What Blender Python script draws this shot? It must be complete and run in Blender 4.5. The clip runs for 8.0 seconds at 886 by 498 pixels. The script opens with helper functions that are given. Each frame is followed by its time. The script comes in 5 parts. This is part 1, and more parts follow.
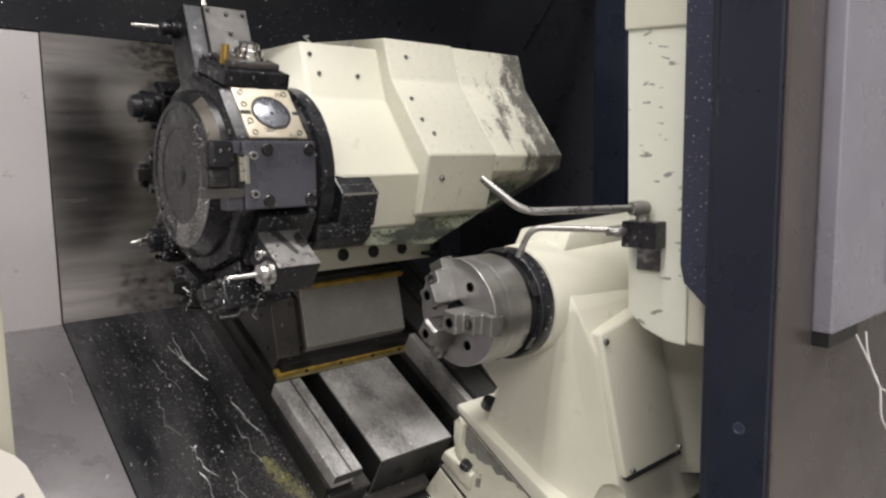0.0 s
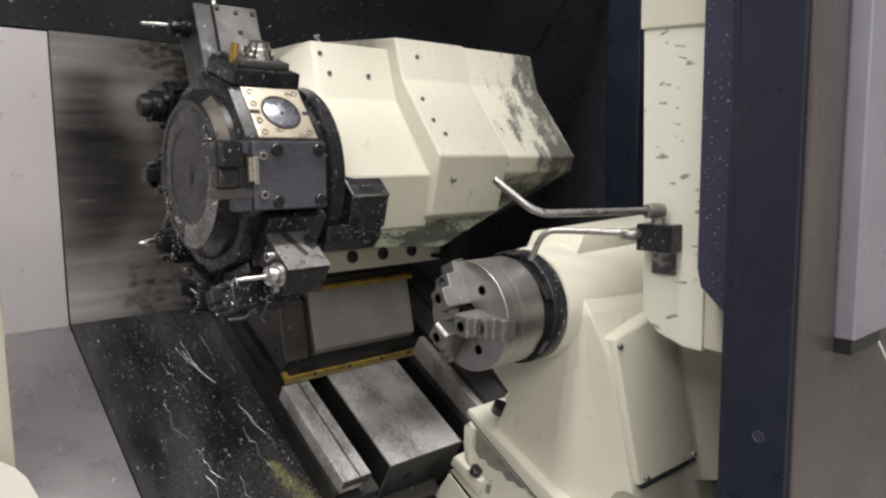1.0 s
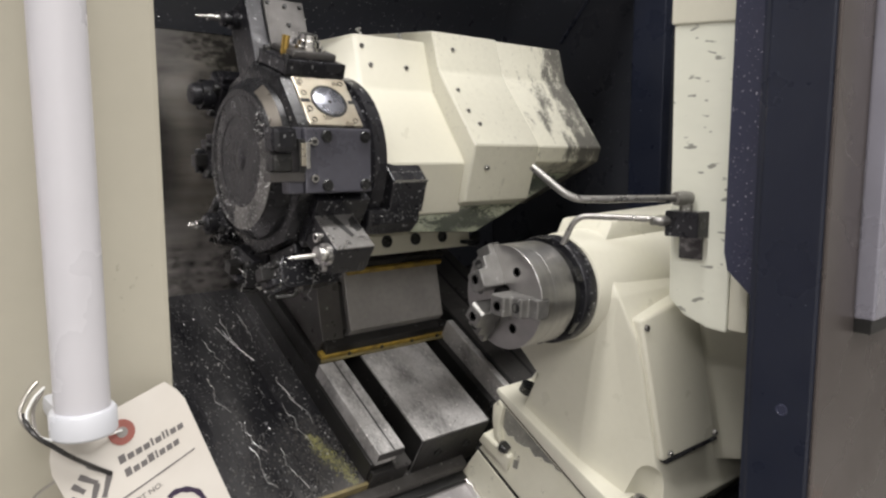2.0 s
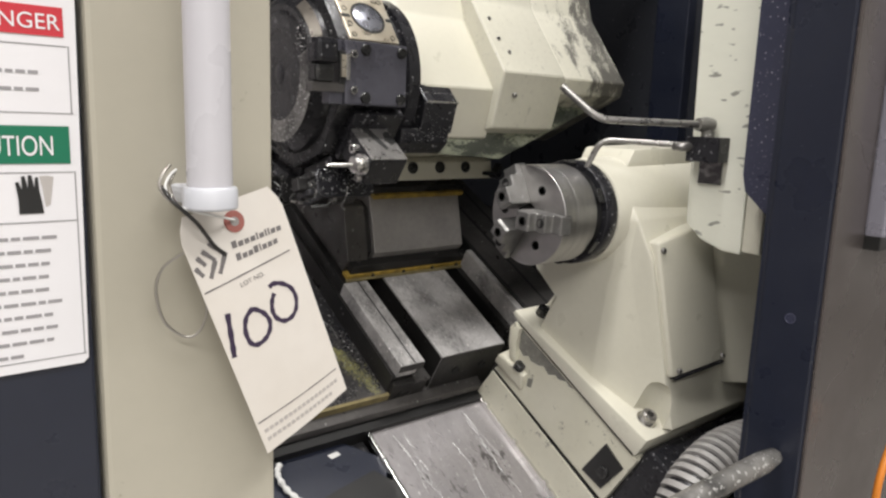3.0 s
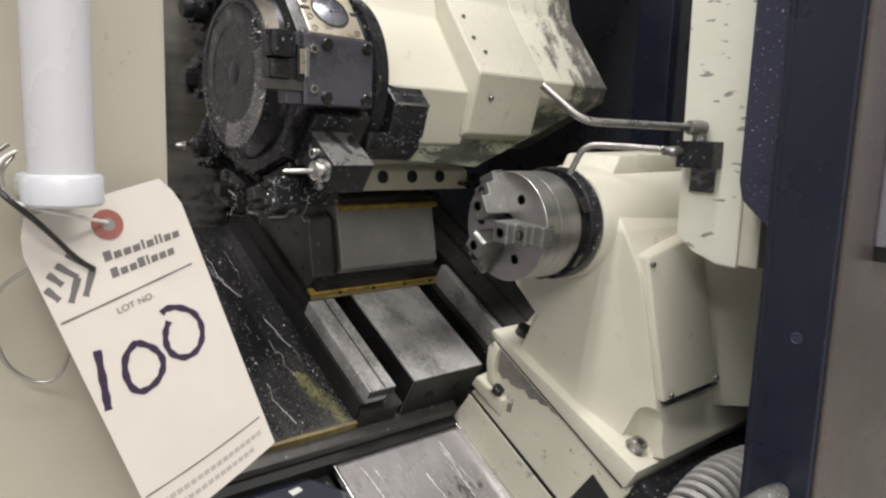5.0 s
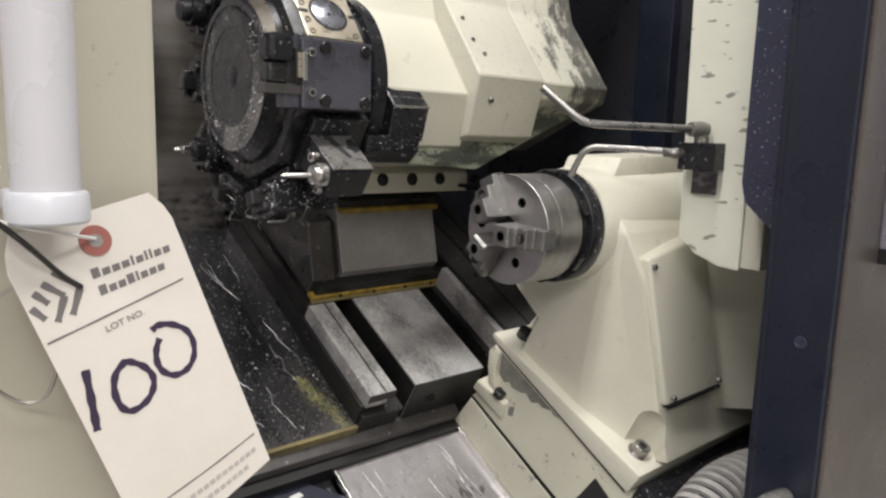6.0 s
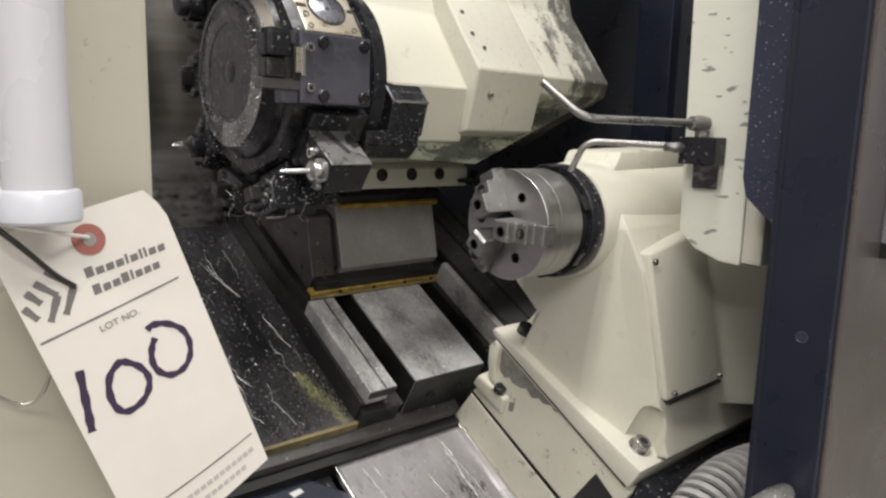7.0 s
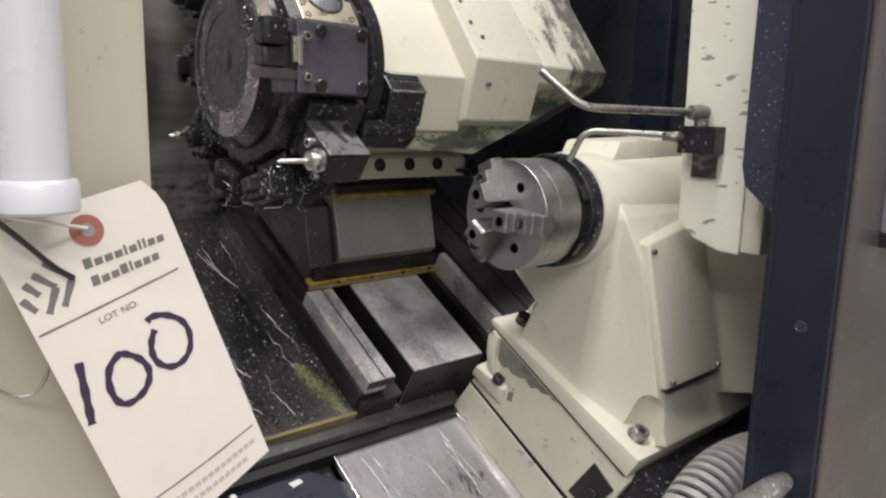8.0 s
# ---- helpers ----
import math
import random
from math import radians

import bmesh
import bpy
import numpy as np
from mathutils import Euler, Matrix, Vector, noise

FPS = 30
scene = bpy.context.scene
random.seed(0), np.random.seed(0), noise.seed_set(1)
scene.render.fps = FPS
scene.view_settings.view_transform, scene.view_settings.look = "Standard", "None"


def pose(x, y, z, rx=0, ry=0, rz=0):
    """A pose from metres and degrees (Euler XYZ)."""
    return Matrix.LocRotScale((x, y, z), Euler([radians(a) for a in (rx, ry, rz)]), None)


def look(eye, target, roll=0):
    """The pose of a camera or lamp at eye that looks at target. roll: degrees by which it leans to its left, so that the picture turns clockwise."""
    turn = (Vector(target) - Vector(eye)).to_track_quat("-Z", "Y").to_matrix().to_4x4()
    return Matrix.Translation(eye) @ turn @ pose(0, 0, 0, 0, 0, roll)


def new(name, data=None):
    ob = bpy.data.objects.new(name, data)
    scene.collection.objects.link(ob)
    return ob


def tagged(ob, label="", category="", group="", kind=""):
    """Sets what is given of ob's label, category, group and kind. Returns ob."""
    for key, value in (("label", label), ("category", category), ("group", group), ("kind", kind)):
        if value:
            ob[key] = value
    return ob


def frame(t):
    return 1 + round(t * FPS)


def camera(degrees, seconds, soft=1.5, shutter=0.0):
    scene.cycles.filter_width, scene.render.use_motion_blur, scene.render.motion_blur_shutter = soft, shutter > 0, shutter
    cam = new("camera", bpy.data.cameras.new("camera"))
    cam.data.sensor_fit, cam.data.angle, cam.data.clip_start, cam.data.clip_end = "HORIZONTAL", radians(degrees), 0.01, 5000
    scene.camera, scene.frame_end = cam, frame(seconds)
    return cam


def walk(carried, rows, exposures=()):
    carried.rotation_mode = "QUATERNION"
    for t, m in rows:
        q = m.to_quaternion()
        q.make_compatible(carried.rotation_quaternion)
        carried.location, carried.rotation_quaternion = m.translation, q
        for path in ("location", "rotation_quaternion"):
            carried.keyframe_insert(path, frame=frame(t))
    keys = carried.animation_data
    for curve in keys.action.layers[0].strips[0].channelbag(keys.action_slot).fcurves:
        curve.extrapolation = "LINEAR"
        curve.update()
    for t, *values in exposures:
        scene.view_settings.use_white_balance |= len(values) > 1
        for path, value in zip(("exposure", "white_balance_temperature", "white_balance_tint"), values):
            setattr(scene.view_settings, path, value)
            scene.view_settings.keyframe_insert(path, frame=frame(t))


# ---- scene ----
cam = camera(63.5, 8.0, soft=2.4)
# seconds, eye x, y, z in metres, yaw, pitch, roll in degrees
ROWS = [
    (0, -0.0000, -0.7851, 1.2778, -41.46, -7.00, 0.85),
    (0.5, -0.0001, -0.7801, 1.2768, -41.20, -6.88, 0.78),
    (1, 0.0061, -0.7676, 1.2763, -40.89, -6.83, 0.65),
    (2.5, -0.1110, -0.7988, 1.2428, -39.48, -8.44, -0.73),
    (3, -0.1308, -0.8089, 1.1953, -39.35, -10.06, -1.93),
    (3.5, -0.0851, -0.7609, 1.1598, -40.27, -10.01, -2.65),
    (4, -0.0728, -0.7432, 1.1586, -40.80, -9.76, -2.58),
    (4.5, -0.0627, -0.7340, 1.1672, -41.12, -9.21, -2.29),
    (5, -0.0588, -0.7408, 1.1765, -41.07, -8.74, -1.96),
    (6.5, -0.0494, -0.7332, 1.1817, -41.00, -8.82, -1.52),
    (7, -0.0487, -0.7328, 1.1819, -41.01, -9.19, -1.48),
    (7.5, -0.0477, -0.7317, 1.1806, -41.11, -9.63, -1.41),
    (8, -0.0485, -0.7294, 1.1814, -41.26, -9.97, -1.38),
]
walk(cam, [(t, pose(x, y, z, 90 + pitch, roll, yaw)) for t, x, y, z, yaw, pitch, roll in ROWS])

# ---- light ----
world = bpy.data.worlds.new("shop_air")
scene.world = world
world.use_nodes = True
world.node_tree.nodes["Background"].inputs["Color"].default_value = (0.80, 0.86, 1.0, 1)
world.node_tree.nodes["Background"].inputs["Strength"].default_value = 0.22


def area(name, m, sx, sy, watts, colour):
    data = bpy.data.lights.new(name, "AREA")
    data.shape, data.size, data.size_y, data.energy, data.color = "RECTANGLE", sx, sy, watts, colour
    ob = new(name, data)
    ob.matrix_world = m
    return ob


# rows of shop lights: one over the open-topped machine, the others over the aisle behind the camera
area("shop_light", look((-0.3, -0.35, 3.75), (-0.3, -0.35, 0.0)), 3.6, 0.30, 120, (1.0, 0.97, 0.945))
area("shop_light", look((0.8, -2.2, 3.75), (0.75, -1.9, 0.0)), 3.2, 0.4, 92, (1.0, 0.97, 0.945))
area("shop_light", look((-2.0, -3.8, 3.75), (-1.6, -3.4, 0.0)), 4.5, 0.6, 200, (1.0, 0.97, 0.945))

# ---- materials ----


def mat(name, colour, rough=0.5, metal=0.0, tint=None, tint_scale=6.0, tint_amount=0.4, grain=0.12, grain_scale=90.0,
        bump=0.15, specks=None, speck_scale=140.0, speck_level=0.68, stain_shade=None, stain_scale=9.0, stain_level=0.6,
        stretch=(1, 1, 1), rough_vary=0.15, coat=0.0, stain_shade_from=None, stain_stretch=None, stain_soft=0.06, stain_amount=0.9):
    m = bpy.data.materials.new(name)
    m.use_nodes = True
    nt = m.node_tree
    nodes, links = nt.nodes, nt.links
    b = nodes["Principled BSDF"]
    b.inputs["Metallic"].default_value = metal
    b.inputs["Coat Weight"].default_value = coat
    tc = nodes.new("ShaderNodeTexCoord")
    mp = nodes.new("ShaderNodeMapping")
    mp.inputs["Scale"].default_value = stretch
    links.new(tc.outputs["Object"], mp.inputs["Vector"])

    def noise_tex(scale, detail=4.0, vec=mp):
        n = nodes.new("ShaderNodeTexNoise")
        n.inputs["Scale"].default_value, n.inputs["Detail"].default_value = scale, detail
        links.new(vec.outputs["Vector"], n.inputs["Vector"])
        return n.outputs["Fac"]

    def ramp(fac, lo, hi):
        r = nodes.new("ShaderNodeMapRange")
        r.inputs["From Min"].default_value, r.inputs["From Max"].default_value = lo, hi
        links.new(fac, r.inputs["Value"])
        return r.outputs["Result"]

    def mix(fac, a, c, amount=1.0):
        x = nodes.new("ShaderNodeMix")
        x.data_type = "RGBA"
        mu = nodes.new("ShaderNodeMath")
        mu.operation = "MULTIPLY"
        links.new(fac, mu.inputs[0])
        mu.inputs[1].default_value = amount
        links.new(mu.outputs[0], x.inputs["Factor"])
        if isinstance(a, tuple):
            x.inputs["A"].default_value = (*a, 1)
        else:
            links.new(a, x.inputs["A"])
        x.inputs["B"].default_value = (*c, 1)
        return x.outputs["Result"]

    col = mix(ramp(noise_tex(tint_scale, 6), 0.35, 0.7), tuple(colour), tint or tuple(v * 0.75 for v in colour), tint_amount)
    fine = noise_tex(grain_scale, 5)
    col = mix(ramp(fine, 0.4, 0.75), col, tuple(v * 0.5 for v in colour), grain)
    rough_fac = ramp(noise_tex(tint_scale * 2.3, 5), 0.25, 0.8)
    if stain_shade:
        smap = mp
        if stain_stretch:                    # smears run along one way
            smap = nodes.new("ShaderNodeMapping")
            smap.inputs["Scale"].default_value = stain_stretch
            links.new(tc.outputs["Object"], smap.inputs["Vector"])
        big, small = noise_tex(stain_scale, 3, smap), noise_tex(stain_scale * 11, 6, smap)
        s = nodes.new("ShaderNodeMath")
        s.operation = "MULTIPLY_ADD"
        links.new(small, s.inputs[0])
        s.inputs[1].default_value = 0.55
        links.new(big, s.inputs[2])
        field = s.outputs[0]
        if stain_shade_from:                       # cover dirt and painted wall shade both thicken along x from here
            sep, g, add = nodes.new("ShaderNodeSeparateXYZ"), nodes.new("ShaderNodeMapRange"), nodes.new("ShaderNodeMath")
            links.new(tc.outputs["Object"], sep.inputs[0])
            g.inputs["From Min"].default_value, g.inputs["From Max"].default_value = stain_shade_from
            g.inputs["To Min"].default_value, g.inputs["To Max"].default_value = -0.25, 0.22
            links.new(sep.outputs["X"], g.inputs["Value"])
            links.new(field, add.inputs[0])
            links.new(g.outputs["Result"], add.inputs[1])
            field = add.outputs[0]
        col = mix(ramp(field, stain_level + 0.24, stain_level + 0.24 + stain_soft), col, stain_shade, stain_amount)
    if specks:
        sp = noise_tex(speck_scale, 2)
        col = mix(ramp(sp, speck_level, speck_level + 0.05), col, specks, 0.85)
    links.new(col, b.inputs["Base Color"])
    r = nodes.new("ShaderNodeMapRange")
    r.inputs["To Min"].default_value, r.inputs["To Max"].default_value = max(0.04, rough - rough_vary), min(1, rough + rough_vary)
    links.new(rough_fac, r.inputs["Value"])
    links.new(r.outputs["Result"], b.inputs["Roughness"])
    if bump:
        bp = nodes.new("ShaderNodeBump")
        bp.inputs["Strength"].default_value, bp.inputs["Distance"].default_value = bump, 0.002
        links.new(fine, bp.inputs["Height"])
        links.new(bp.outputs["Normal"], b.inputs["Normal"])
    return m


CREAM = mat("cream_paint", (0.64, 0.62, 0.525), 0.38, tint=(0.60, 0.58, 0.475), grain=0.05, bump=0.06)
CREAM_DIRTY = mat("cream_paint_with_chip_dirt", (0.575, 0.56, 0.475), 0.40, tint=(0.60, 0.58, 0.475), stain_shade=(0.055, 0.052, 0.048), stain_scale=16, stain_level=0.50, grain=0.10, bump=0.10, stain_shade_from=(0.92, 1.16), stain_stretch=(2.2, 0.8, 0.8), stain_soft=0.16, stain_amount=0.88, specks=(0.46, 0.44, 0.38), speck_scale=120, speck_level=0.66)
CREAM_WORN = mat("cream_paint_with_marks", (0.66, 0.64, 0.53), 0.40, tint=(0.56, 0.54, 0.43), tint_amount=0.6, tint_scale=9, stain_shade=(0.13, 0.12, 0.10), stain_scale=34, stain_level=0.715, grain=0.06, bump=0.08)
CREAM_FLECK = mat("cream_paint_with_flecks", (0.78, 0.78, 0.68), 0.4, tint=(0.70, 0.71, 0.61), grain=0.05, bump=0.06, stretch=(1, 0.42, 1), specks=(0.22, 0.22, 0.19), speck_scale=72, speck_level=0.645)
GRIME = mat("oily_grey_grime", (0.16, 0.155, 0.14), 0.5, tint=(0.36, 0.35, 0.30), tint_amount=0.7, tint_scale=14, grain=0.4, bump=0.3, specks=(0.5, 0.5, 0.46), speck_level=0.66)
GREEN_GRIME = mat("wet_greenish_cream", (0.42, 0.44, 0.34), 0.25, tint=(0.16, 0.18, 0.13), tint_amount=0.8, tint_scale=11, grain=0.25, bump=0.1, stain_shade=(0.035, 0.042, 0.036), stain_scale=22, stain_level=0.525, stain_soft=0.10, stain_stretch=(0.5, 1.2, 1.6))
BEIGE = mat("beige_panel_paint", (0.43, 0.405, 0.335), 0.5, tint=(0.365, 0.34, 0.275), tint_scale=5, tint_amount=0.7, grain=0.05, bump=0.05, stain_shade=(0.25, 0.23, 0.18), stain_scale=16, stain_level=0.72)
NAVY = mat("navy_paint", (0.014, 0.017, 0.030), 0.34, tint=(0.021, 0.025, 0.040), grain=0.15, bump=0.06, specks=(0.35, 0.37, 0.42), speck_scale=190, speck_level=0.75)
NAVY_CHIPS = mat("navy_paint_with_chips", (0.034, 0.037, 0.066), 0.4, tint=(0.046, 0.047, 0.078), grain=0.2, bump=0.1, specks=(0.5, 0.5, 0.55), speck_scale=250, speck_level=0.665)
DARK_PANEL = mat("black_painted_sheet", (0.026, 0.028, 0.035), 0.36, tint=(0.040, 0.041, 0.047), grain=0.2, bump=0.05, specks=(0.26, 0.26, 0.27), speck_scale=150, speck_level=0.70)
DOOR_GREY = mat("grey_door_metal", (0.135, 0.118, 0.114), 0.30, metal=0.6, tint=(0.085, 0.073, 0.068), tint_scale=3, grain=0.08, bump=0.03)
WALL_LIGHT = mat("light_grey_sheet", (0.58, 0.55, 0.56), 0.4, tint=(0.50, 0.47, 0.48), stain_shade=(0.36, 0.33, 0.33), stain_scale=26, stain_level=0.72, grain=0.05, bump=0.04)
# darkening towards the turret holds its reflected dark and an oil film in colour
WALL_STEEL = mat("brushed_wet_steel_sheet", (0.60, 0.575, 0.58), 0.23, stain_shade=(0.055, 0.053, 0.055), stain_scale=5, stain_level=0.52, stain_soft=0.20, stain_amount=0.92, stain_shade_from=(0.42, 0.68), stain_stretch=(1, 1, 1.6), metal=1.0, tint=(0.25, 0.24, 0.24), tint_amount=0.7, tint_scale=7, stretch=(0.25, 1, 5), grain=0.2, bump=0.02, rough_vary=0.06)
BED_PLATE = mat("oily_dark_steel_plate", (0.026, 0.026, 0.030), 0.30, metal=0.4, tint=(0.13, 0.128, 0.13), tint_amount=0.75, tint_scale=7, stretch=(2.2, 0.5, 0.5), grain=0.3, bump=0.15, specks=(0.45, 0.45, 0.46), speck_scale=110, speck_level=0.69)
BED_PLATE_PALE = mat("pale_wet_steel_plate", (0.27, 0.252, 0.262), 0.32, metal=0.4, tint=(0.36, 0.34, 0.346), tint_amount=0.5, tint_scale=5, grain=0.2, bump=0.08, specks=(0.6, 0.6, 0.6), speck_scale=60, speck_level=0.71)
WAY = mat("ground_way_steel", (0.66, 0.645, 0.635), 0.42, metal=0.2, tint=(0.27, 0.26, 0.255), tint_amount=0.8, tint_scale=15, stretch=(1.3, 0.9, 0.9), grain=0.5, grain_scale=150, bump=0.15, specks=(0.85, 0.80, 0.79), speck_scale=150, speck_level=0.66, stain_shade=(0.085, 0.082, 0.080), stain_scale=11, stain_level=0.50, stain_soft=0.30, stain_amount=0.75, stain_stretch=(1.6, 0.8, 0.8))
IRON = mat("oily_grey_iron", (0.125, 0.118, 0.114), 0.38, metal=0.5, tint=(0.055, 0.053, 0.052), tint_amount=0.7, tint_scale=14, grain=0.35, bump=0.15, specks=(0.45, 0.44, 0.43), speck_scale=130, speck_level=0.70)
CHUTE = mat("coolant_streaked_steel", (0.40, 0.38, 0.385), 0.36, metal=0.35, tint=(0.24, 0.23, 0.235), tint_amount=0.65, tint_scale=9, stretch=(2.2, 0.8, 0.8), grain=0.3, bump=0.1, stain_shade=(0.09, 0.085, 0.085), stain_scale=8, stain_level=0.66, specks=(0.72, 0.71, 0.70), speck_scale=70, speck_level=0.68)
# paler than the door face: the frame's reflection sits in the colour
FRAME_GREY = mat("door_frame_grey_with_reflection", (0.33, 0.325, 0.385), 0.34, metal=0.5, tint=(0.25, 0.245, 0.29), grain=0.06, bump=0.03)
RIM_BROWN = mat("worn_brown_steel", (0.20, 0.18, 0.155), 0.36, metal=0.6, tint=(0.09, 0.08, 0.07), tint_amount=0.8, tint_scale=20, grain=0.3, bump=0.1)
WAY_DARK = mat("dark_casting_steel", (0.030, 0.029, 0.029), 0.36, metal=0.5, tint=(0.065, 0.063, 0.060), grain=0.3, bump=0.2, specks=(0.4, 0.4, 0.4), speck_scale=120, speck_level=0.72)
SADDLE = mat("scraped_grey_iron", (0.42, 0.40, 0.385), 0.42, metal=0.3, tint=(0.22, 0.21, 0.20), tint_amount=0.6, tint_scale=9, grain=0.25, bump=0.15, specks=(0.5, 0.48, 0.42), speck_scale=150, speck_level=0.72)
CHROME = mat("turned_chuck_steel", (0.52, 0.51, 0.50), 0.40, metal=1.0, tint=(0.40, 0.39, 0.385), tint_amount=0.6, tint_scale=9, stretch=(10, 1, 1), grain=0.25, grain_scale=60, bump=0.10, rough_vary=0.10, specks=(0.24, 0.235, 0.23), speck_scale=45, speck_level=0.70)
JAW = mat("ground_jaw_steel", (0.34, 0.335, 0.325), 0.48, metal=0.9, tint=(0.17, 0.165, 0.16), tint_amount=0.6, tint_scale=30, grain=0.3, bump=0.2, specks=(0.7, 0.7, 0.69), speck_scale=140, speck_level=0.70)
BLACK = mat("black_oxide_steel", (0.020, 0.020, 0.024), 0.33, metal=0.3, tint=(0.035, 0.034, 0.038), tint_scale=16, grain=0.3, bump=0.15, specks=(0.42, 0.42, 0.43), speck_scale=140, speck_level=0.665)
BLACK_FACE = mat("satin_blue_black_steel", (0.115, 0.114, 0.138), 0.32, metal=0.35, tint=(0.070, 0.069, 0.084), tint_scale=12, grain=0.3, bump=0.12, specks=(0.5, 0.5, 0.52), speck_scale=150, speck_level=0.73)
DISC = mat("chip_covered_turret_steel", (0.020, 0.020, 0.022), 0.30, metal=0.35, tint=(0.055, 0.055, 0.057), tint_amount=0.7, tint_scale=17, grain=0.4, bump=0.4, specks=(0.30, 0.30, 0.31), speck_scale=160, speck_level=0.67)
WORN = mat("worn_speckled_rim", (0.32, 0.31, 0.295), 0.4, metal=0.5, tint=(0.03, 0.03, 0.03), tint_amount=0.95, tint_scale=20, grain=0.5, bump=0.4, specks=(0.7, 0.7, 0.68), speck_scale=150, speck_level=0.62)
POCKET = mat("tarnished_pocket_plate", (0.52, 0.48, 0.40), 0.35, metal=0.7, tint=(0.36, 0.29, 0.19), tint_amount=0.6, tint_scale=22, grain=0.2, bump=0.1)
PLUG = mat("dull_plug_steel", (0.34, 0.35, 0.40), 0.3, metal=0.8, tint=(0.22, 0.23, 0.27), tint_scale=25, grain=0.15, bump=0.05)
STEEL = mat("bright_tool_steel", (0.70, 0.69, 0.67), 0.25, metal=1.0, grain=0.15, bump=0.05)
PIPE = mat("dull_coolant_pipe", (0.36, 0.35, 0.34), 0.35, metal=0.85, tint=(0.24, 0.23, 0.22), tint_scale=30, grain=0.3, bump=0.2, specks=(0.6, 0.6, 0.6), speck_scale=260, speck_level=0.66)
GOLD = mat("yellow_wiper_rubber", (0.46, 0.31, 0.055), 0.45, tint=(0.10, 0.07, 0.025), tint_amount=0.85, tint_scale=40, grain=0.35, bump=0.2)
BRASS = mat("gold_insert_coating", (0.62, 0.42, 0.12), 0.3, metal=0.8, grain=0.1)
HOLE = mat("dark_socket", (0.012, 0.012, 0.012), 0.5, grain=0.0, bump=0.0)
SCREW = mat("oily_cap_screw", (0.05, 0.05, 0.05), 0.3, metal=0.6, grain=0.3, bump=0.1, specks=(0.6, 0.6, 0.55), speck_scale=260, speck_level=0.68)
TUBE_PAINT = mat("pale_grey_handle_paint", (0.54, 0.53, 0.565), 0.35, tint=(0.49, 0.48, 0.505), grain=0.03, bump=0.02)
CAP_PLASTIC = mat("light_grey_end_cap", (0.55, 0.56, 0.60), 0.35, tint=(0.50, 0.51, 0.55), grain=0.04, bump=0.02)
CARD = mat("cream_tag_card", (0.66, 0.625, 0.58), 0.8, tint=(0.59, 0.54, 0.475), tint_scale=14, tint_amount=0.5, grain=0.05, bump=0.05)
INK = mat("grey_printed_ink", (0.16, 0.148, 0.148), 0.7, grain=0.1, bump=0)
FAINT_INK = mat("faint_printed_ink", (0.45, 0.42, 0.40), 0.8, grain=0.1, bump=0)
MARKER = mat("black_marker_ink", (0.030, 0.018, 0.045), 0.6, tint=(0.055, 0.035, 0.075), grain=0.1, bump=0)
EYELET = mat("red_fibre_eyelet", (0.34, 0.125, 0.105), 0.8, tint=(0.27, 0.09, 0.075), grain=0.15)
WIRE = mat("tag_wire", (0.42, 0.40, 0.37), 0.35, metal=0.9, grain=0.2)
CORD = mat("white_cord", (0.72, 0.72, 0.70), 0.7, grain=0.1)
SIGN_WHITE = mat("white_sign_vinyl", (0.76, 0.75, 0.77), 0.4, tint=(0.70, 0.69, 0.71), grain=0.02, bump=0.02)
SIGN_RED = mat("sign_red", (0.55, 0.035, 0.05), 0.4, grain=0.03, bump=0.02)
SIGN_GREEN = mat("sign_green", (0.008, 0.16, 0.085), 0.4, grain=0.03, bump=0.02)
SIGN_TEXT = mat("sign_grey_text", (0.30, 0.29, 0.30), 0.6, grain=0.05, bump=0)
HOSE = mat("ribbed_grey_hose", (0.44, 0.43, 0.415), 0.5, tint=(0.09, 0.068, 0.065), tint_scale=24, grain=0.4, bump=0.3, specks=(0.42, 0.42, 0.40), speck_scale=150, speck_level=0.66)
CONCRETE = mat("shop_concrete", (0.40, 0.385, 0.36), 0.5, tint=(0.32, 0.31, 0.29), tint_scale=2, grain=0.3, bump=0.2)
SHOP_WALL = mat("shop_wall_paint", (0.72, 0.71, 0.69), 0.7, tint=(0.48, 0.48, 0.46), tint_scale=1.5, grain=0.05)
EDGE_OLIVE = mat("oily_olive_edge", (0.27, 0.22, 0.10), 0.5, tint=(0.10, 0.085, 0.05), tint_amount=0.85, tint_scale=30, grain=0.4, bump=0.2)
ORANGE = mat("orange_cable_jacket", (0.62, 0.20, 0.02), 0.45, grain=0.05, bump=0.02)
CHIP = mat("loose_steel_chip", (0.50, 0.50, 0.49), 0.38, metal=0.7, grain=0.2)
COOLANT_STAIN = mat("yellow_green_residue", (0.27, 0.26, 0.10), 0.5, tint=(0.14, 0.135, 0.09), tint_scale=60, tint_amount=0.8, grain=0.4, bump=0.1)

# ---- building helpers ----
ORIGIN = Vector((0, 0.215, 0.745))          # top front edge of the slanted ways
SLOPE = Vector((0, math.cos(radians(30)), math.sin(radians(30))))
LIFT = Vector((0, -math.sin(radians(30)), math.cos(radians(30))))
BED = Matrix(((1, SLOPE.x, LIFT.x, ORIGIN.x), (0, SLOPE.y, LIFT.y, ORIGIN.y), (0, SLOPE.z, LIFT.z, ORIGIN.z), (0, 0, 0, 1)))


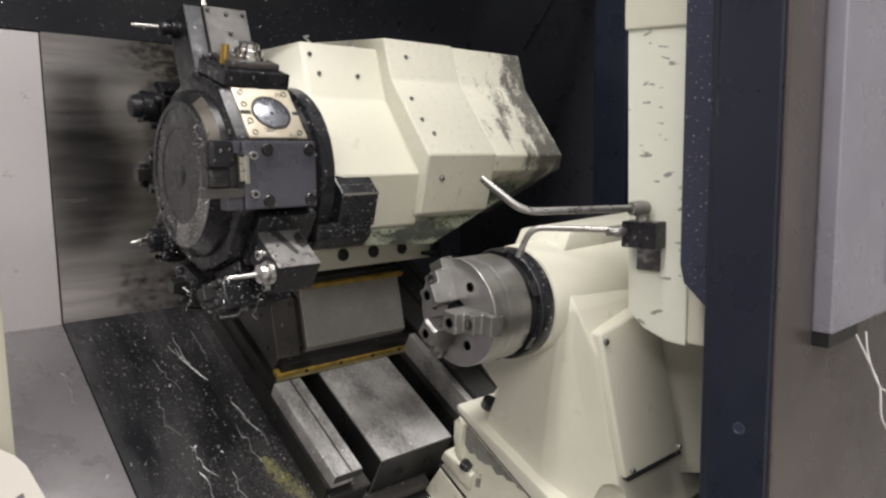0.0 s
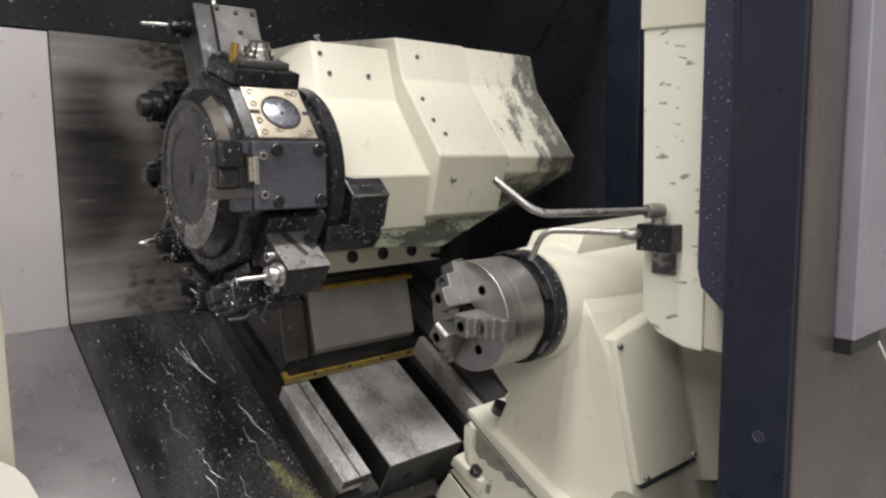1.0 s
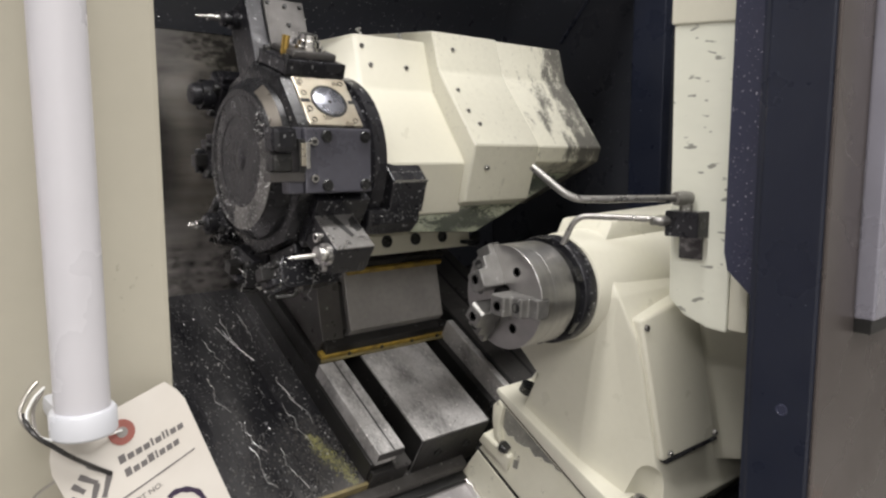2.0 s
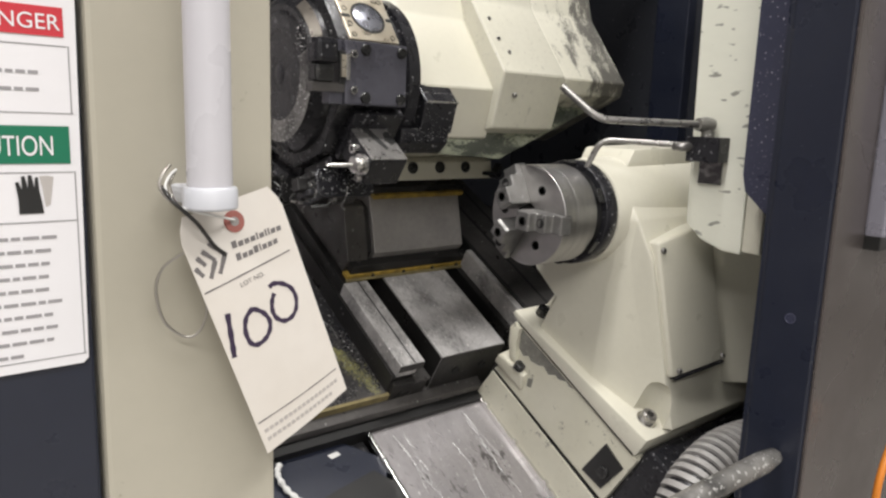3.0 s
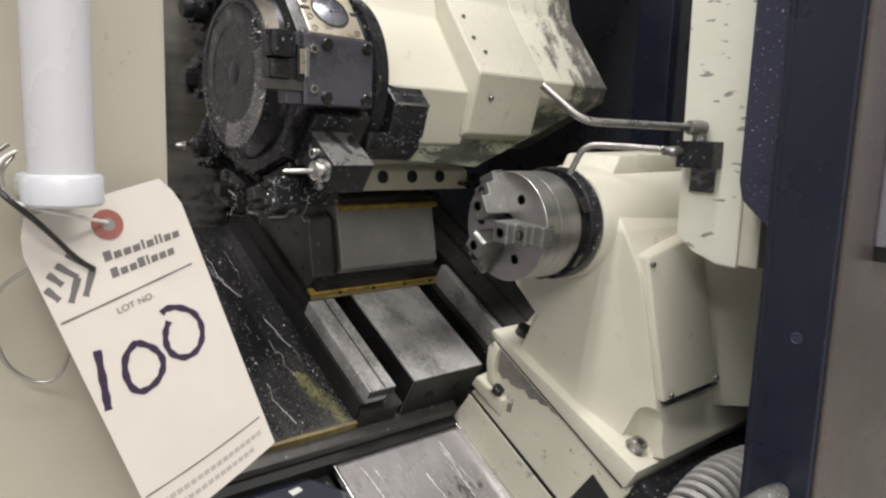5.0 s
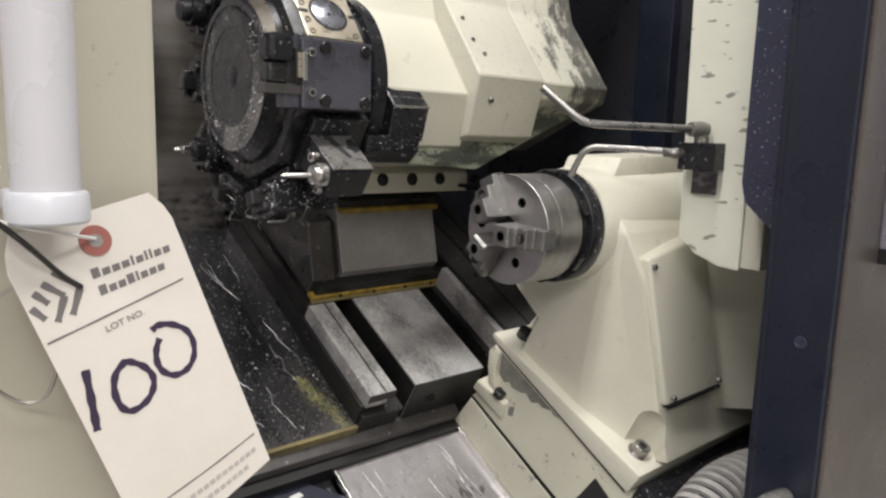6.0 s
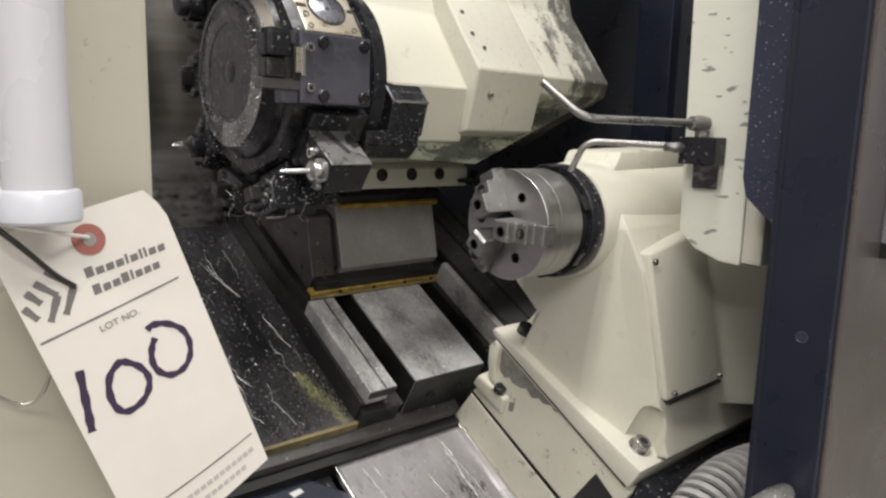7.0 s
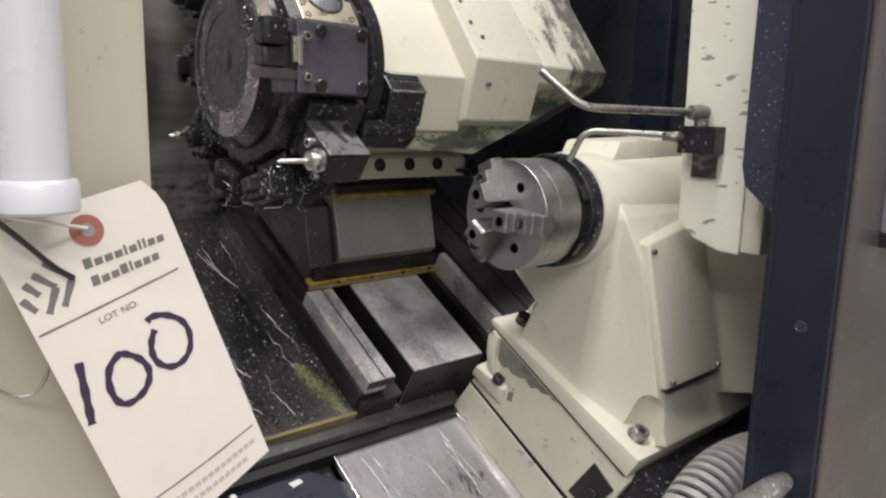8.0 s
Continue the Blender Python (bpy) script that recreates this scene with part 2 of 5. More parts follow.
def part(name, bm, material, parent=None, label="", smooth=False, sharp=38):
    """One bmesh as one mesh object, in world coordinates, under a thing or a part."""
    bmesh.ops.recalc_face_normals(bm, faces=bm.faces)
    me = bpy.data.meshes.new(name)
    bm.to_mesh(me)
    bm.free()
    if smooth:
        me.polygons.foreach_set("use_smooth", [True] * len(me.polygons))
        me.set_sharp_from_angle(angle=radians(sharp))
    me.materials.append(material)
    ob = new(name, me)
    if parent is not None:
        ob.parent = parent
        ob.matrix_parent_inverse = parent.matrix_basis.inverted()
    return tagged(ob, label=label)


def thing(name, at, label, category, group="", kind=""):
    ob = new(name)
    ob.empty_display_size = 0.02
    ob.matrix_basis = Matrix.Translation(at)
    return tagged(ob, label, category, group, kind)


def bevel(bm, width, segments=2, angle=35):
    edges = [e for e in bm.edges if len(e.link_faces) == 2 and e.calc_face_angle(0) > radians(angle)]
    bmesh.ops.bevel(bm, geom=edges, offset=width, segments=segments, affect="EDGES", profile=0.6, clamp_overlap=True)
    return bm


def box(x0, x1, y0, y1, z0, z1, m=None, w=0.0, segments=2):
    bm = bmesh.new()
    bmesh.ops.create_cube(bm, size=1)
    for v in bm.verts:
        v.co = Vector((x0 + (v.co.x + 0.5) * (x1 - x0), y0 + (v.co.y + 0.5) * (y1 - y0), z0 + (v.co.z + 0.5) * (z1 - z0)))
    if w:
        bevel(bm, w, segments)
    if m:
        bm.transform(m)
    return bm


def prism(profile, x0, x1, m=None, w=0.0, axis=0, segments=2, angle=35):
    """A closed outline extruded along one axis: (y, z) along x, (x, z) along y or (x, y) along z."""
    bm = bmesh.new()
    put = {0: lambda a, b, d: (d, a, b), 1: lambda a, b, d: (a, d, b), 2: lambda a, b, d: (a, b, d)}[axis]
    low = [bm.verts.new(put(a, b, x0)) for a, b in profile]
    top = [bm.verts.new(put(a, b, x1)) for a, b in profile]
    bm.faces.new(low)
    bm.faces.new(top[::-1])
    n = len(low)
    for i in range(n):
        bm.faces.new((low[i], top[i], top[(i + 1) % n], low[(i + 1) % n]))
    bmesh.ops.recalc_face_normals(bm, faces=bm.faces)
    if w:
        bevel(bm, w, segments, angle)
    if m:
        bm.transform(m)
    return bm


def lathe(profile, centre, n=48, m=None, axis=0):
    """A profile of (along, radius) turned round a line along x (or z) through centre."""
    bm = bmesh.new()
    rings = []
    for a, r in profile:
        ring = []
        for k in range(n):
            c, s = math.cos(2 * math.pi * k / n), math.sin(2 * math.pi * k / n)
            p = (a, r * c, r * s) if axis == 0 else (r * c, r * s, a)
            ring.append(bm.verts.new(Vector(p) + Vector(centre)))
        rings.append(ring)
    for one, two in zip(rings, rings[1:]):
        for k in range(n):
            bm.faces.new((one[k], one[(k + 1) % n], two[(k + 1) % n], two[k]))
    bm.faces.new(rings[0][::-1])
    bm.faces.new(rings[-1])
    if m:
        bm.transform(m)
    return bm


def tube(points, r, n=10, closed=False):
    """A round bar swept along points."""
    bm = bmesh.new()
    pts = [Vector(p) for p in points]
    rings = []
    for i, p in enumerate(pts):
        a, c = pts[max(i - 1, 0)], pts[min(i + 1, len(pts) - 1)]
        d = (c - a).normalized()
        if i == 0:
            s = d.orthogonal().normalized()
        else:
            s = (s - d * s.dot(d)).normalized()
        t = d.cross(s)
        rad = r[i] if isinstance(r, (list, tuple)) else r
        rings.append([bm.verts.new(p + rad * (math.cos(2 * math.pi * k / n) * s + math.sin(2 * math.pi * k / n) * t)) for k in range(n)])
    for one, two in zip(rings, rings[1:]):
        for k in range(n):
            bm.faces.new((one[k], one[(k + 1) % n], two[(k + 1) % n], two[k]))
    bm.faces.new(rings[0][::-1])
    bm.faces.new(rings[-1])
    return bm


def smooth_path(points, steps=6):
    """A Catmull-Rom line through points."""
    pts = [Vector(p) for p in points]
    out = []
    for i in range(len(pts) - 1):
        p0, p1, p2, p3 = pts[max(i - 1, 0)], pts[i], pts[i + 1], pts[min(i + 2, len(pts) - 1)]
        for k in range(steps):
            t = k / steps
            out.append(0.5 * (2 * p1 + (p2 - p0) * t + (2 * p0 - 5 * p1 + 4 * p2 - p3) * t * t + (3 * p1 - p0 - 3 * p2 + p3) * t ** 3))
    return out + [pts[-1]]


def rounded_bend(points, radius, steps=6):
    """A line with each inner corner turned into an arc."""
    pts = [Vector(p) for p in points]
    out = [pts[0]]
    for a, b, c in zip(pts, pts[1:], pts[2:]):
        p, q = b + (a - b).normalized() * radius, b + (c - b).normalized() * radius
        for k in range(steps + 1):
            t = k / steps
            out.append((1 - t) ** 2 * p + 2 * t * (1 - t) * b + t * t * q)
    return out + [pts[-1]]


def join(*bms):
    out = bmesh.new()
    for bm in bms:
        me = bpy.data.meshes.new("join")
        bm.to_mesh(me)
        bm.free()
        out.from_mesh(me)
        bpy.data.meshes.remove(me)
    return out


def along(p, d):
    """A frame at p whose x axis points along d."""
    return Matrix.Translation(p) @ Vector(d).to_track_quat("X", "Z").to_matrix().to_4x4()


def cap_screw(parent, p, d, r=0.008, depth=0.004, name="cap_screw", material=None):
    """A socket head with its hexagon hole, standing out of the surface at p along d."""
    m = along(p, d)
    head = part(name, lathe([(-0.002, r), (depth - 0.0012, r), (depth, r * 0.88), (depth, r * 0.55), (depth - 0.0005, r * 0.52)], (0, 0, 0), 20, m), material or SCREW, parent, smooth=True)
    part("socket", lathe([(depth - 0.003, r * 0.5), (depth + 0.0004, r * 0.5)], (0, 0, 0), 6, m), HOLE, head)
    return head


def counterbore(parent, p, d, r=0.009, name="screw_hole"):
    """A sunk screw: a dark ring with the head inside."""
    m = along(p, d)
    ring = part(name, lathe([(-0.003, r), (0.0012, r), (0.0012, r * 0.86), (-0.0004, r * 0.8)], (0, 0, 0), 20, m), HOLE, parent, smooth=True)
    part("screw_head", lathe([(-0.003, r * 0.66), (0.0016, r * 0.66), (0.002, r * 0.55)], (0, 0, 0), 14, m), SCREW, ring, smooth=True)
    return ring


def loft(sections, w=0.0, segments=3, angle=20):
    """Outlines of equal length, stacked and closed."""
    bm = bmesh.new()
    rings = [[bm.verts.new(p) for p in s] for s in sections]
    n = len(rings[0])
    for one, two in zip(rings, rings[1:]):
        for i in range(n):
            bm.faces.new((one[i], one[(i + 1) % n], two[(i + 1) % n], two[i]))
    bm.faces.new(rings[0][::-1])
    bm.faces.new(rings[-1])
    bmesh.ops.recalc_face_normals(bm, faces=bm.faces)
    if w:
        bevel(bm, w, segments, angle)
    return bm


# ---- the shop and the machine's shell ----
part("floor", box(-6, 6, -6, 5, -0.1, 0), CONCRETE)
tagged(bpy.data.objects["floor"], "grey worn concrete shop floor", "floor", kind="structure")
for nm, b in (("wall_south", (-6, 6, -6.2, -6, 0, 4.2)), ("wall_north", (-6, 6, 5, 5.2, 0, 4.2)), ("wall_west", (-6.2, -6, -6, 5, 0, 4.2)), ("wall_east", (6, 6.2, -6, 5, 0, 4.2))):
    tagged(part(nm, box(*b), SHOP_WALL), "plain pale painted shop wall", "wall", kind="structure")
tagged(part("ceiling", box(-6.2, 6.2, -6.2, 5.2, 4.2, 4.3), SHOP_WALL), "plain pale shop ceiling", "ceiling", kind="structure")

# back of the work space: two sheets that meet in a joint, a dark upper panel and the dark end wall
tagged(part("wall_back_1", box(-0.50, 0.3485, 0.750, 0.765, 0.90, 1.528, w=0.001), WALL_LIGHT), "light grey painted sheet at the back", "panel", kind="structure")
tagged(part("wall_back_2", box(0.3515, 0.98, 0.753, 0.765, 0.90, 1.532, w=0.001), WALL_STEEL), "wet brushed steel sheet, turret reflection and oil in its colour", "panel", kind="structure")
tagged(part("wall_back_3", box(0.98, 1.60, 0.753, 0.765, 0.50, 1.80), DARK_PANEL), "black painted sheet behind the headstock", "panel", kind="structure")
tagged(part("wall_back_4", prism([(0.75, 1.532), (0.765, 1.532), (0.60, 2.02), (0.585, 2.02)], -0.50, 1.60), DARK_PANEL), "black painted sheet over the back wall", "panel", kind="structure")
# out-of-view sheet, added to keep overhead light off the rear bed
tagged(part("roof_light_block", prism([(0.600, 2.02), (0.585, 2.005), (0.140, 2.025), (0.140, 2.04), (0.60, 2.04)], 0.22, 1.60), DARK_PANEL), "added unseen black sheet shading the turret side", "panel", kind="structure")
tagged(part("wall_end", box(1.42, 1.44, -0.36, 0.75, 0.0, 2.02), DARK_PANEL), "black painted end wall of the work space", "panel", kind="structure")
tagged(part("wall_left", box(-0.52, -0.50, -0.40, 0.765, 0.0, 2.02), WALL_LIGHT), "light grey end wall of the work space", "panel", kind="structure")
tagged(part("wall_machine_back", box(-0.52, 1.60, 0.80, 0.82, 0.0, 2.04), DARK_PANEL), "dark rear casing of the machine", "panel", kind="structure")
# folded dark uprights beside the end wall
for x, y, d in ((1.388, 0.165, 0.088),):
    tagged(part("trim", box(x, x + 0.03, y, y + d, 0.6, 2.0, w=0.003), NAVY), "dark navy folded upright strip", "trim", kind="structure")
tagged(part("trim", tube([(1.414, 0.495, 1.564), (1.414, 0.401, 1.668), (1.414, 0.2, 1.89)], 0.004, 6), NAVY), "thin folded seam of the dark roof panel", "trim", kind="structure")

# slanted bed plates that shed the coolant
tagged(part("bed_floor_1", box(-0.50, 0.349, 0.0, 0.58, -0.085, -0.073, BED, 0.001), BED_PLATE_PALE), "pale wet steel plate sloping to the front", "plate", kind="structure")
tagged(part("bed_floor_2", box(0.352, 0.66, 0.0, 0.58, -0.085, -0.0735, BED, 0.001), BED_PLATE), "dark oily steel plate strewn with fine chips", "plate", kind="structure")
tagged(part("bed_floor_3", box(0.64, 1.44, 0.0, 0.58, -0.110, -0.090, BED), WAY_DARK), "dark cast bed surface under the ways", "plate", kind="structure")

# front shell: beige column with navy panel beside it, an unseen added lintel and the lower apron
tagged(part("front_column", box(-0.038, 0.060, -0.42, -0.395, 0.0, 2.04, w=0.003), BEIGE), "beige painted steel column beside the door opening", "column", kind="structure")
tagged(part("front_panel", box(-1.2, -0.040, -0.415, -0.395, 0.0, 2.04, w=0.002), NAVY), "navy painted steel front panel", "panel", kind="structure")
# not in view; its height sets how much light gets inside
tagged(part("added_lintel", box(0.06, 1.60, -0.405, -0.385, 1.80, 1.96), NAVY), "added unseen navy panel over the door opening", "panel", kind="structure")
tagged(part("apron", box(0.06, 1.60, -0.405, -0.385, 0.0, 0.52), BEIGE), "beige painted apron under the door opening", "panel", kind="structure")

# ---- ways, saddle and bed ----


def slide_way():
    way = thing("box_way", (0.81, 0.215, 0.70), "wide ground steel box way with drilled end face", "machine way")
    body = part("body", prism([(0.0, 0.0), (0.0, -0.090), (0.56, -0.090), (0.56, 0.0)], 0.728, 0.896, BED, 0.0012), WAY, way)
    # end and side skins are coloured darker than the ground top
    part("end_face", box(0.7285, 0.8955, -0.0025, 0.002, -0.090, -0.003, BED), WAY_DARK, way, "dark end of the way")
    part("dark_side", box(0.7262, 0.7285, 0.001, 0.56, -0.089, -0.004, BED), WAY_DARK, way, "dark side of the way")
    for x in (0.780, 0.852):
        part("end_hole", lathe([(-0.002, 0.009), (0.0035, 0.009), (0.0035, 0.0075), (0.001, 0.007)], (0, 0, 0), 20, along(BED @ Vector((x, -0.002, -0.048)), -SLOPE)), HOLE, way, smooth=True)
    return way


def edge_way():
    way = thing("edge_way", (0.655, 0.215, 0.68), "narrow ground steel guide rail with stepped lip", "machine way")
    part("rail", prism([(0.628, 0.0), (0.684, 0.0), (0.684, -0.017), (0.672, -0.019), (0.672, -0.030), (0.628, -0.030)], 0.0, 0.236, BED @ Matrix(((1, 0, 0, 0), (0, 0, 1, 0), (0, 1, 0, 0), (0, 0, 0, 1))), 0.001, axis=2), WAY, way)
    # rear rail takes a darker colour for oil and the shade under the turret
    part("rear_rail", box(0.6285, 0.6835, 0.2365, 0.58, -0.030, -0.0006, BED, 0.001), WAY_DARK, way, "rear length of the rail, darkened for oil and turret shade")
    part("side", box(0.622, 0.674, 0.004, 0.58, -0.088, -0.030, BED, 0.001), WAY_DARK, way, "dark side of the rail")
    part("lip", box(0.6745, 0.712, -0.008, 0.55, -0.052, -0.045, BED, 0.001), IRON, way)
    part("groove_line", box(0.660, 0.663, 0.001, 0.235, -0.001, 0.0006, BED), WAY_DARK, way)
    part("rail_end", box(0.6285, 0.6835, -0.002, 0.002, -0.0165, -0.0015, BED), WAY_DARK, way, "dark end of the rail")
    part("front_block", box(0.626, 0.71, -0.006, 0.01, -0.090, -0.046, BED, 0.002), WAY_DARK, way, "dark end block")
    return way


slide_way()
edge_way()

cover = thing("way_cover", (0.96, 0.22, 0.80), "grooved steel telescopic way cover behind the chuck", "way cover")
part("leaf", box(0.964, 1.125, 0.0, 0.56, 0.0, 0.050, BED, 0.002), IRON, cover)
part("side_strip", box(0.946, 0.9615, -0.02, 0.245, -0.02, 0.046, BED, 0.002), WAY, cover, "grey side strip")
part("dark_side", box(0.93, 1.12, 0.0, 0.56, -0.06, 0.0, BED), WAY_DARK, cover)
for x in (0.9615, 1.030, 1.090):
    part("groove", box(x, x + 0.0065, -0.002, 0.56, 0.03, 0.0508, BED), HOLE, cover)

saddle = thing("cross_slide_saddle", (0.80, 0.43, 0.90), "grey scraped iron saddle block with yellow wipers", "saddle")
part("block", prism([(0.263, 0.050), (0.342, 0.139), (0.52, 0.139), (0.52, 0.003), (0.275, 0.003)], 0.702, 0.945, BED, 0.0015), SADDLE, saddle)
part("side_plate", prism([(0.262, 0.036), (0.335, 0.122), (0.52, 0.122), (0.52, 0.003), (0.268, 0.003)], 0.640, 0.690, BED, 0.0015), IRON, saddle, "darker side plate of the saddle")
# dark filler stands for the shade between block and side plate
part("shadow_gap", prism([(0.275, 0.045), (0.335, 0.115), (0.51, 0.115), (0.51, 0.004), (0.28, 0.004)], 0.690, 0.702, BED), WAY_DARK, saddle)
wiper = part("lower_wiper", box(0.636, 0.955, 0.243, 0.262, 0.003, 0.012, BED, 0.002), GOLD, saddle, "oily yellow rubber wiper strip")
part("wiper_plate", box(0.645, 0.955, 0.246, 0.268, 0.0125, 0.034, BED, 0.002), WAY_DARK, wiper)
part("wiper_edge", box(0.634, 0.957, 0.236, 0.2425, 0.001, 0.005, BED, 0.001), EDGE_OLIVE, wiper)
for x in (0.70, 0.78, 0.86, 0.93):
    part("wiper_screw", lathe([(0, 0.004), (0.003, 0.004), (0.0035, 0.003)], (0, 0, 0), 12, along(BED @ Vector((x, 0.2435, 0.008)), -SLOPE)), SCREW, wiper, smooth=True)
part("upper_wiper", box(0.705, 0.95, 0.330, 0.352, 0.139, 0.150, BED, 0.002), GOLD, saddle, "oily yellow rubber wiper strip")
part("upper_plate", box(0.700, 0.955, 0.336, 0.50, 0.150, 0.166, BED, 0.002), WAY_DARK, saddle)

# ---- turret housing ----
TC = Vector((0, 0.29, 1.263))               # turret axis, along x


def housing():
    h = thing("turret_housing", (0.87, 0.40, 1.05), "cream painted cast turret housing, dirty with chips at one end", "turret housing")
    left = [(0.288, 1.480), (0.262, 1.386), (0.172, 1.257), (0.196, 1.168), (0.40, 1.12), (0.56, 1.20), (0.52, 1.484)]
    nose = [(0.345, 1.452), (0.272, 1.386), (0.182, 1.257), (0.200, 1.168), (0.40, 1.12), (0.56, 1.20), (0.54, 1.454)]
    part("drive_housing", loft([[(x, y, z) for y, z in outline] for x, outline in ((0.600, nose), (0.636, left), (0.80, left))], 0.005, 3, 12), CREAM, h, "clean cream stepped casting", smooth=True, sharp=16)
    right = [(0.263, 1.497), (0.243, 1.424), (0.143, 1.289), (0.172, 1.187), (0.40, 1.12), (0.56, 1.20), (0.50, 1.52)]
    part("motor_cover", prism(right, 0.790, 0.955, None, 0.006, segments=3, angle=12), CREAM_DIRTY, h, "clean cream sheet cover", smooth=True, sharp=16)
    far = [(0.265, 1.495), (0.245, 1.422), (0.146, 1.287), (0.154, 1.258), (0.36, 1.16), (0.56, 1.20), (0.50, 1.52)]
    part("cover_end", prism(far, 0.9555, 1.146, None, 0.006, segments=3, angle=12), CREAM_DIRTY, h, "cream cover end blackened with oily chips", smooth=True, sharp=16)
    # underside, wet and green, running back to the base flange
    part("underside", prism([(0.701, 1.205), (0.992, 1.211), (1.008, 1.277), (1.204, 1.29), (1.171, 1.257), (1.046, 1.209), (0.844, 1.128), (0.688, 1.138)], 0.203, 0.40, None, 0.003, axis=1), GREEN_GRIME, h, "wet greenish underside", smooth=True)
    flange = part("base_flange", prism([(0.3755, 1.112), (0.3735, 1.074), (0.56, 1.10), (0.56, 1.20), (0.40, 1.125)], 0.705, 0.985, None, 0.003), CREAM, h, "cream flange with three socket screws")
    for x in (0.763, 0.835, 0.907):
        counterbore(flange, (x, 0.374, 1.1005), (0, -1, 0.05), 0.0125)
    d1, d2 = Vector((0, -0.96, 0.27)), Vector((0, -0.80, 0.595))
    for x, y, z, d in ((0.648, 0.2825, 1.459, d1), (0.660, 0.2735, 1.427, d1), (0.738, 0.2735, 1.427, d1)):
        cap_screw(h, (x, y, z), d, 0.0045, 0.0025, "screw", PIPE)
    for x, y, z in ((0.832, 0.2545, 1.466), (0.812, 0.216, 1.388), (0.812, 0.188, 1.350), (0.824, 0.170, 1.326)):
        cap_screw(h, (x, y, z), d2, 0.0042, 0.0025, "screw", PIPE)
    cap_screw(h, (0.825, 0.151, 1.248), (0, -0.97, -0.25), 0.005, 0.003, "screw", PIPE)
    for x in (0.66, 0.75):
        part("chip_curl", tube(smooth_path([(x, 0.305, 1.480), (x + 0.004, 0.31, 1.486), (x - 0.004, 0.31, 1.491), (x + 0.006, 0.312, 1.494)], 4), 0.002, 5), CHIP, h)
    return h


housing()
clip = thing("wiper_bracket", (0.985, 0.37, 1.08), "small black bracket at the end of the flange", "bracket")
part("arm", box(0.955, 0.992, 0.352, 0.372, 1.082, 1.090, None, 0.002), BLACK, clip)
part("hook", prism([(0.975, 1.078), (0.992, 1.072), (1.000, 1.100), (0.994, 1.108), (0.985, 1.094)], 0.352, 0.3725, None, 0.002, axis=1), BLACK, clip)

# ---- turret disc with ten stations ----


def station(phi):
    """Frame of one flat: x along the turret axis, y outward, z along the flat."""
    r = Vector((0, -math.cos(radians(phi)), math.sin(radians(phi))))
    s = Vector((1, 0, 0)).cross(r)
    return Matrix(((1, r.x, s.x, TC.x), (0, r.y, s.y, TC.y), (0, r.z, s.z, TC.z), (0, 0, 0, 1)))


def sector(cross, a0, a1, n=40):
    """A cross-section of (x, radius) swept round the turret axis over part of a turn."""
    bm = bmesh.new()
    rings = []
    for k in range(n + 1):
        a = radians(a0 + (a1 - a0) * k / n)
        rings.append([bm.verts.new((x, TC.y + r * math.cos(a), TC.z + r * math.sin(a))) for x, r in cross])
    c = len(cross)
    for one, two in zip(rings, rings[1:]):
        for i in range(c):
            bm.faces.new((one[i], one[(i + 1) % c], two[(i + 1) % c], two[i]))
    bm.faces.new(rings[0][::-1])
    bm.faces.new(rings[-1])
    return bm


turret = thing("tool_turret", (0.51, 0.29, 1.11), "ten-sided black tool turret caked with fine chips", "turret")
A, HALF = 0.146, 0.146 * math.tan(radians(18))
RC = A / math.cos(radians(18))
ring = [(TC.y + RC * math.cos(radians(18 + 36 * k)), TC.z + RC * math.sin(radians(18 + 36 * k))) for k in range(10)]
part("disc", prism(ring, 0.446, 0.560, None, 0.008), DISC, turret, smooth=True)
part("boss", lathe([(0.447, 0.128), (0.436, 0.126), (0.424, 0.113), (0.421, 0.109), (0.421, 0.070), (0.427, 0.064), (0.430, 0.062)], (0, TC.y, TC.z), 64), DISC, turret, smooth=True)
part("boss_rim", lathe([(0.4365, 0.1265), (0.4245, 0.1140), (0.4205, 0.1095), (0.4202, 0.101), (0.422, 0.099)], (0, TC.y, TC.z), 64), DISC, turret, smooth=True)
part("worn_face", sector([(0.4206, 0.074), (0.4196, 0.074), (0.4196, 0.1090), (0.4206, 0.1090)], 160, 285), WORN, turret, "chip-speckled worn part of the face")
part("worn_rim", sector([(0.4235, 0.1138), (0.4232, 0.1148), (0.4350, 0.1274), (0.4362, 0.1266)], 118, 172), RIM_BROWN, turret, "bare brown part of the rim")
part("hub", lathe([(0.431, 0.062), (0.428, 0.060), (0.428, 0.046), (0.424, 0.044), (0.424, 0.020), (0.421, 0.016)], (0, TC.y, TC.z), 48), BLACK, turret, smooth=True)
for k in range(6):
    cap_screw(turret, (0.428, TC.y + 0.053 * math.cos(radians(60 * k + 10)), TC.z + 0.053 * math.sin(radians(60 * k + 10))), (-1, 0, 0), 0.005, 0.002)
part("neck", lathe([(0.560, 0.130), (0.580, 0.130), (0.583, 0.139), (0.606, 0.139), (0.610, 0.11)], (0, TC.y, TC.z), 64), BLACK, turret, "dark round neck behind the disc", smooth=True)
M = station(36)
pocket = part("pocket_plate", box(0.464, 0.556, A - 0.004, A + 0.0035, -0.0455, 0.0455, M, 0.002), POCKET, turret, "bare tarnished station plate with plugged bore")
part("bore_rim", lathe([(0, 0.030), (0.0045, 0.030), (0.0045, 0.0265), (0.003, 0.026)], (0, 0, 0), 40, M @ pose(0.512, A, 0, 0, 0, 90)), HOLE, pocket, smooth=True)
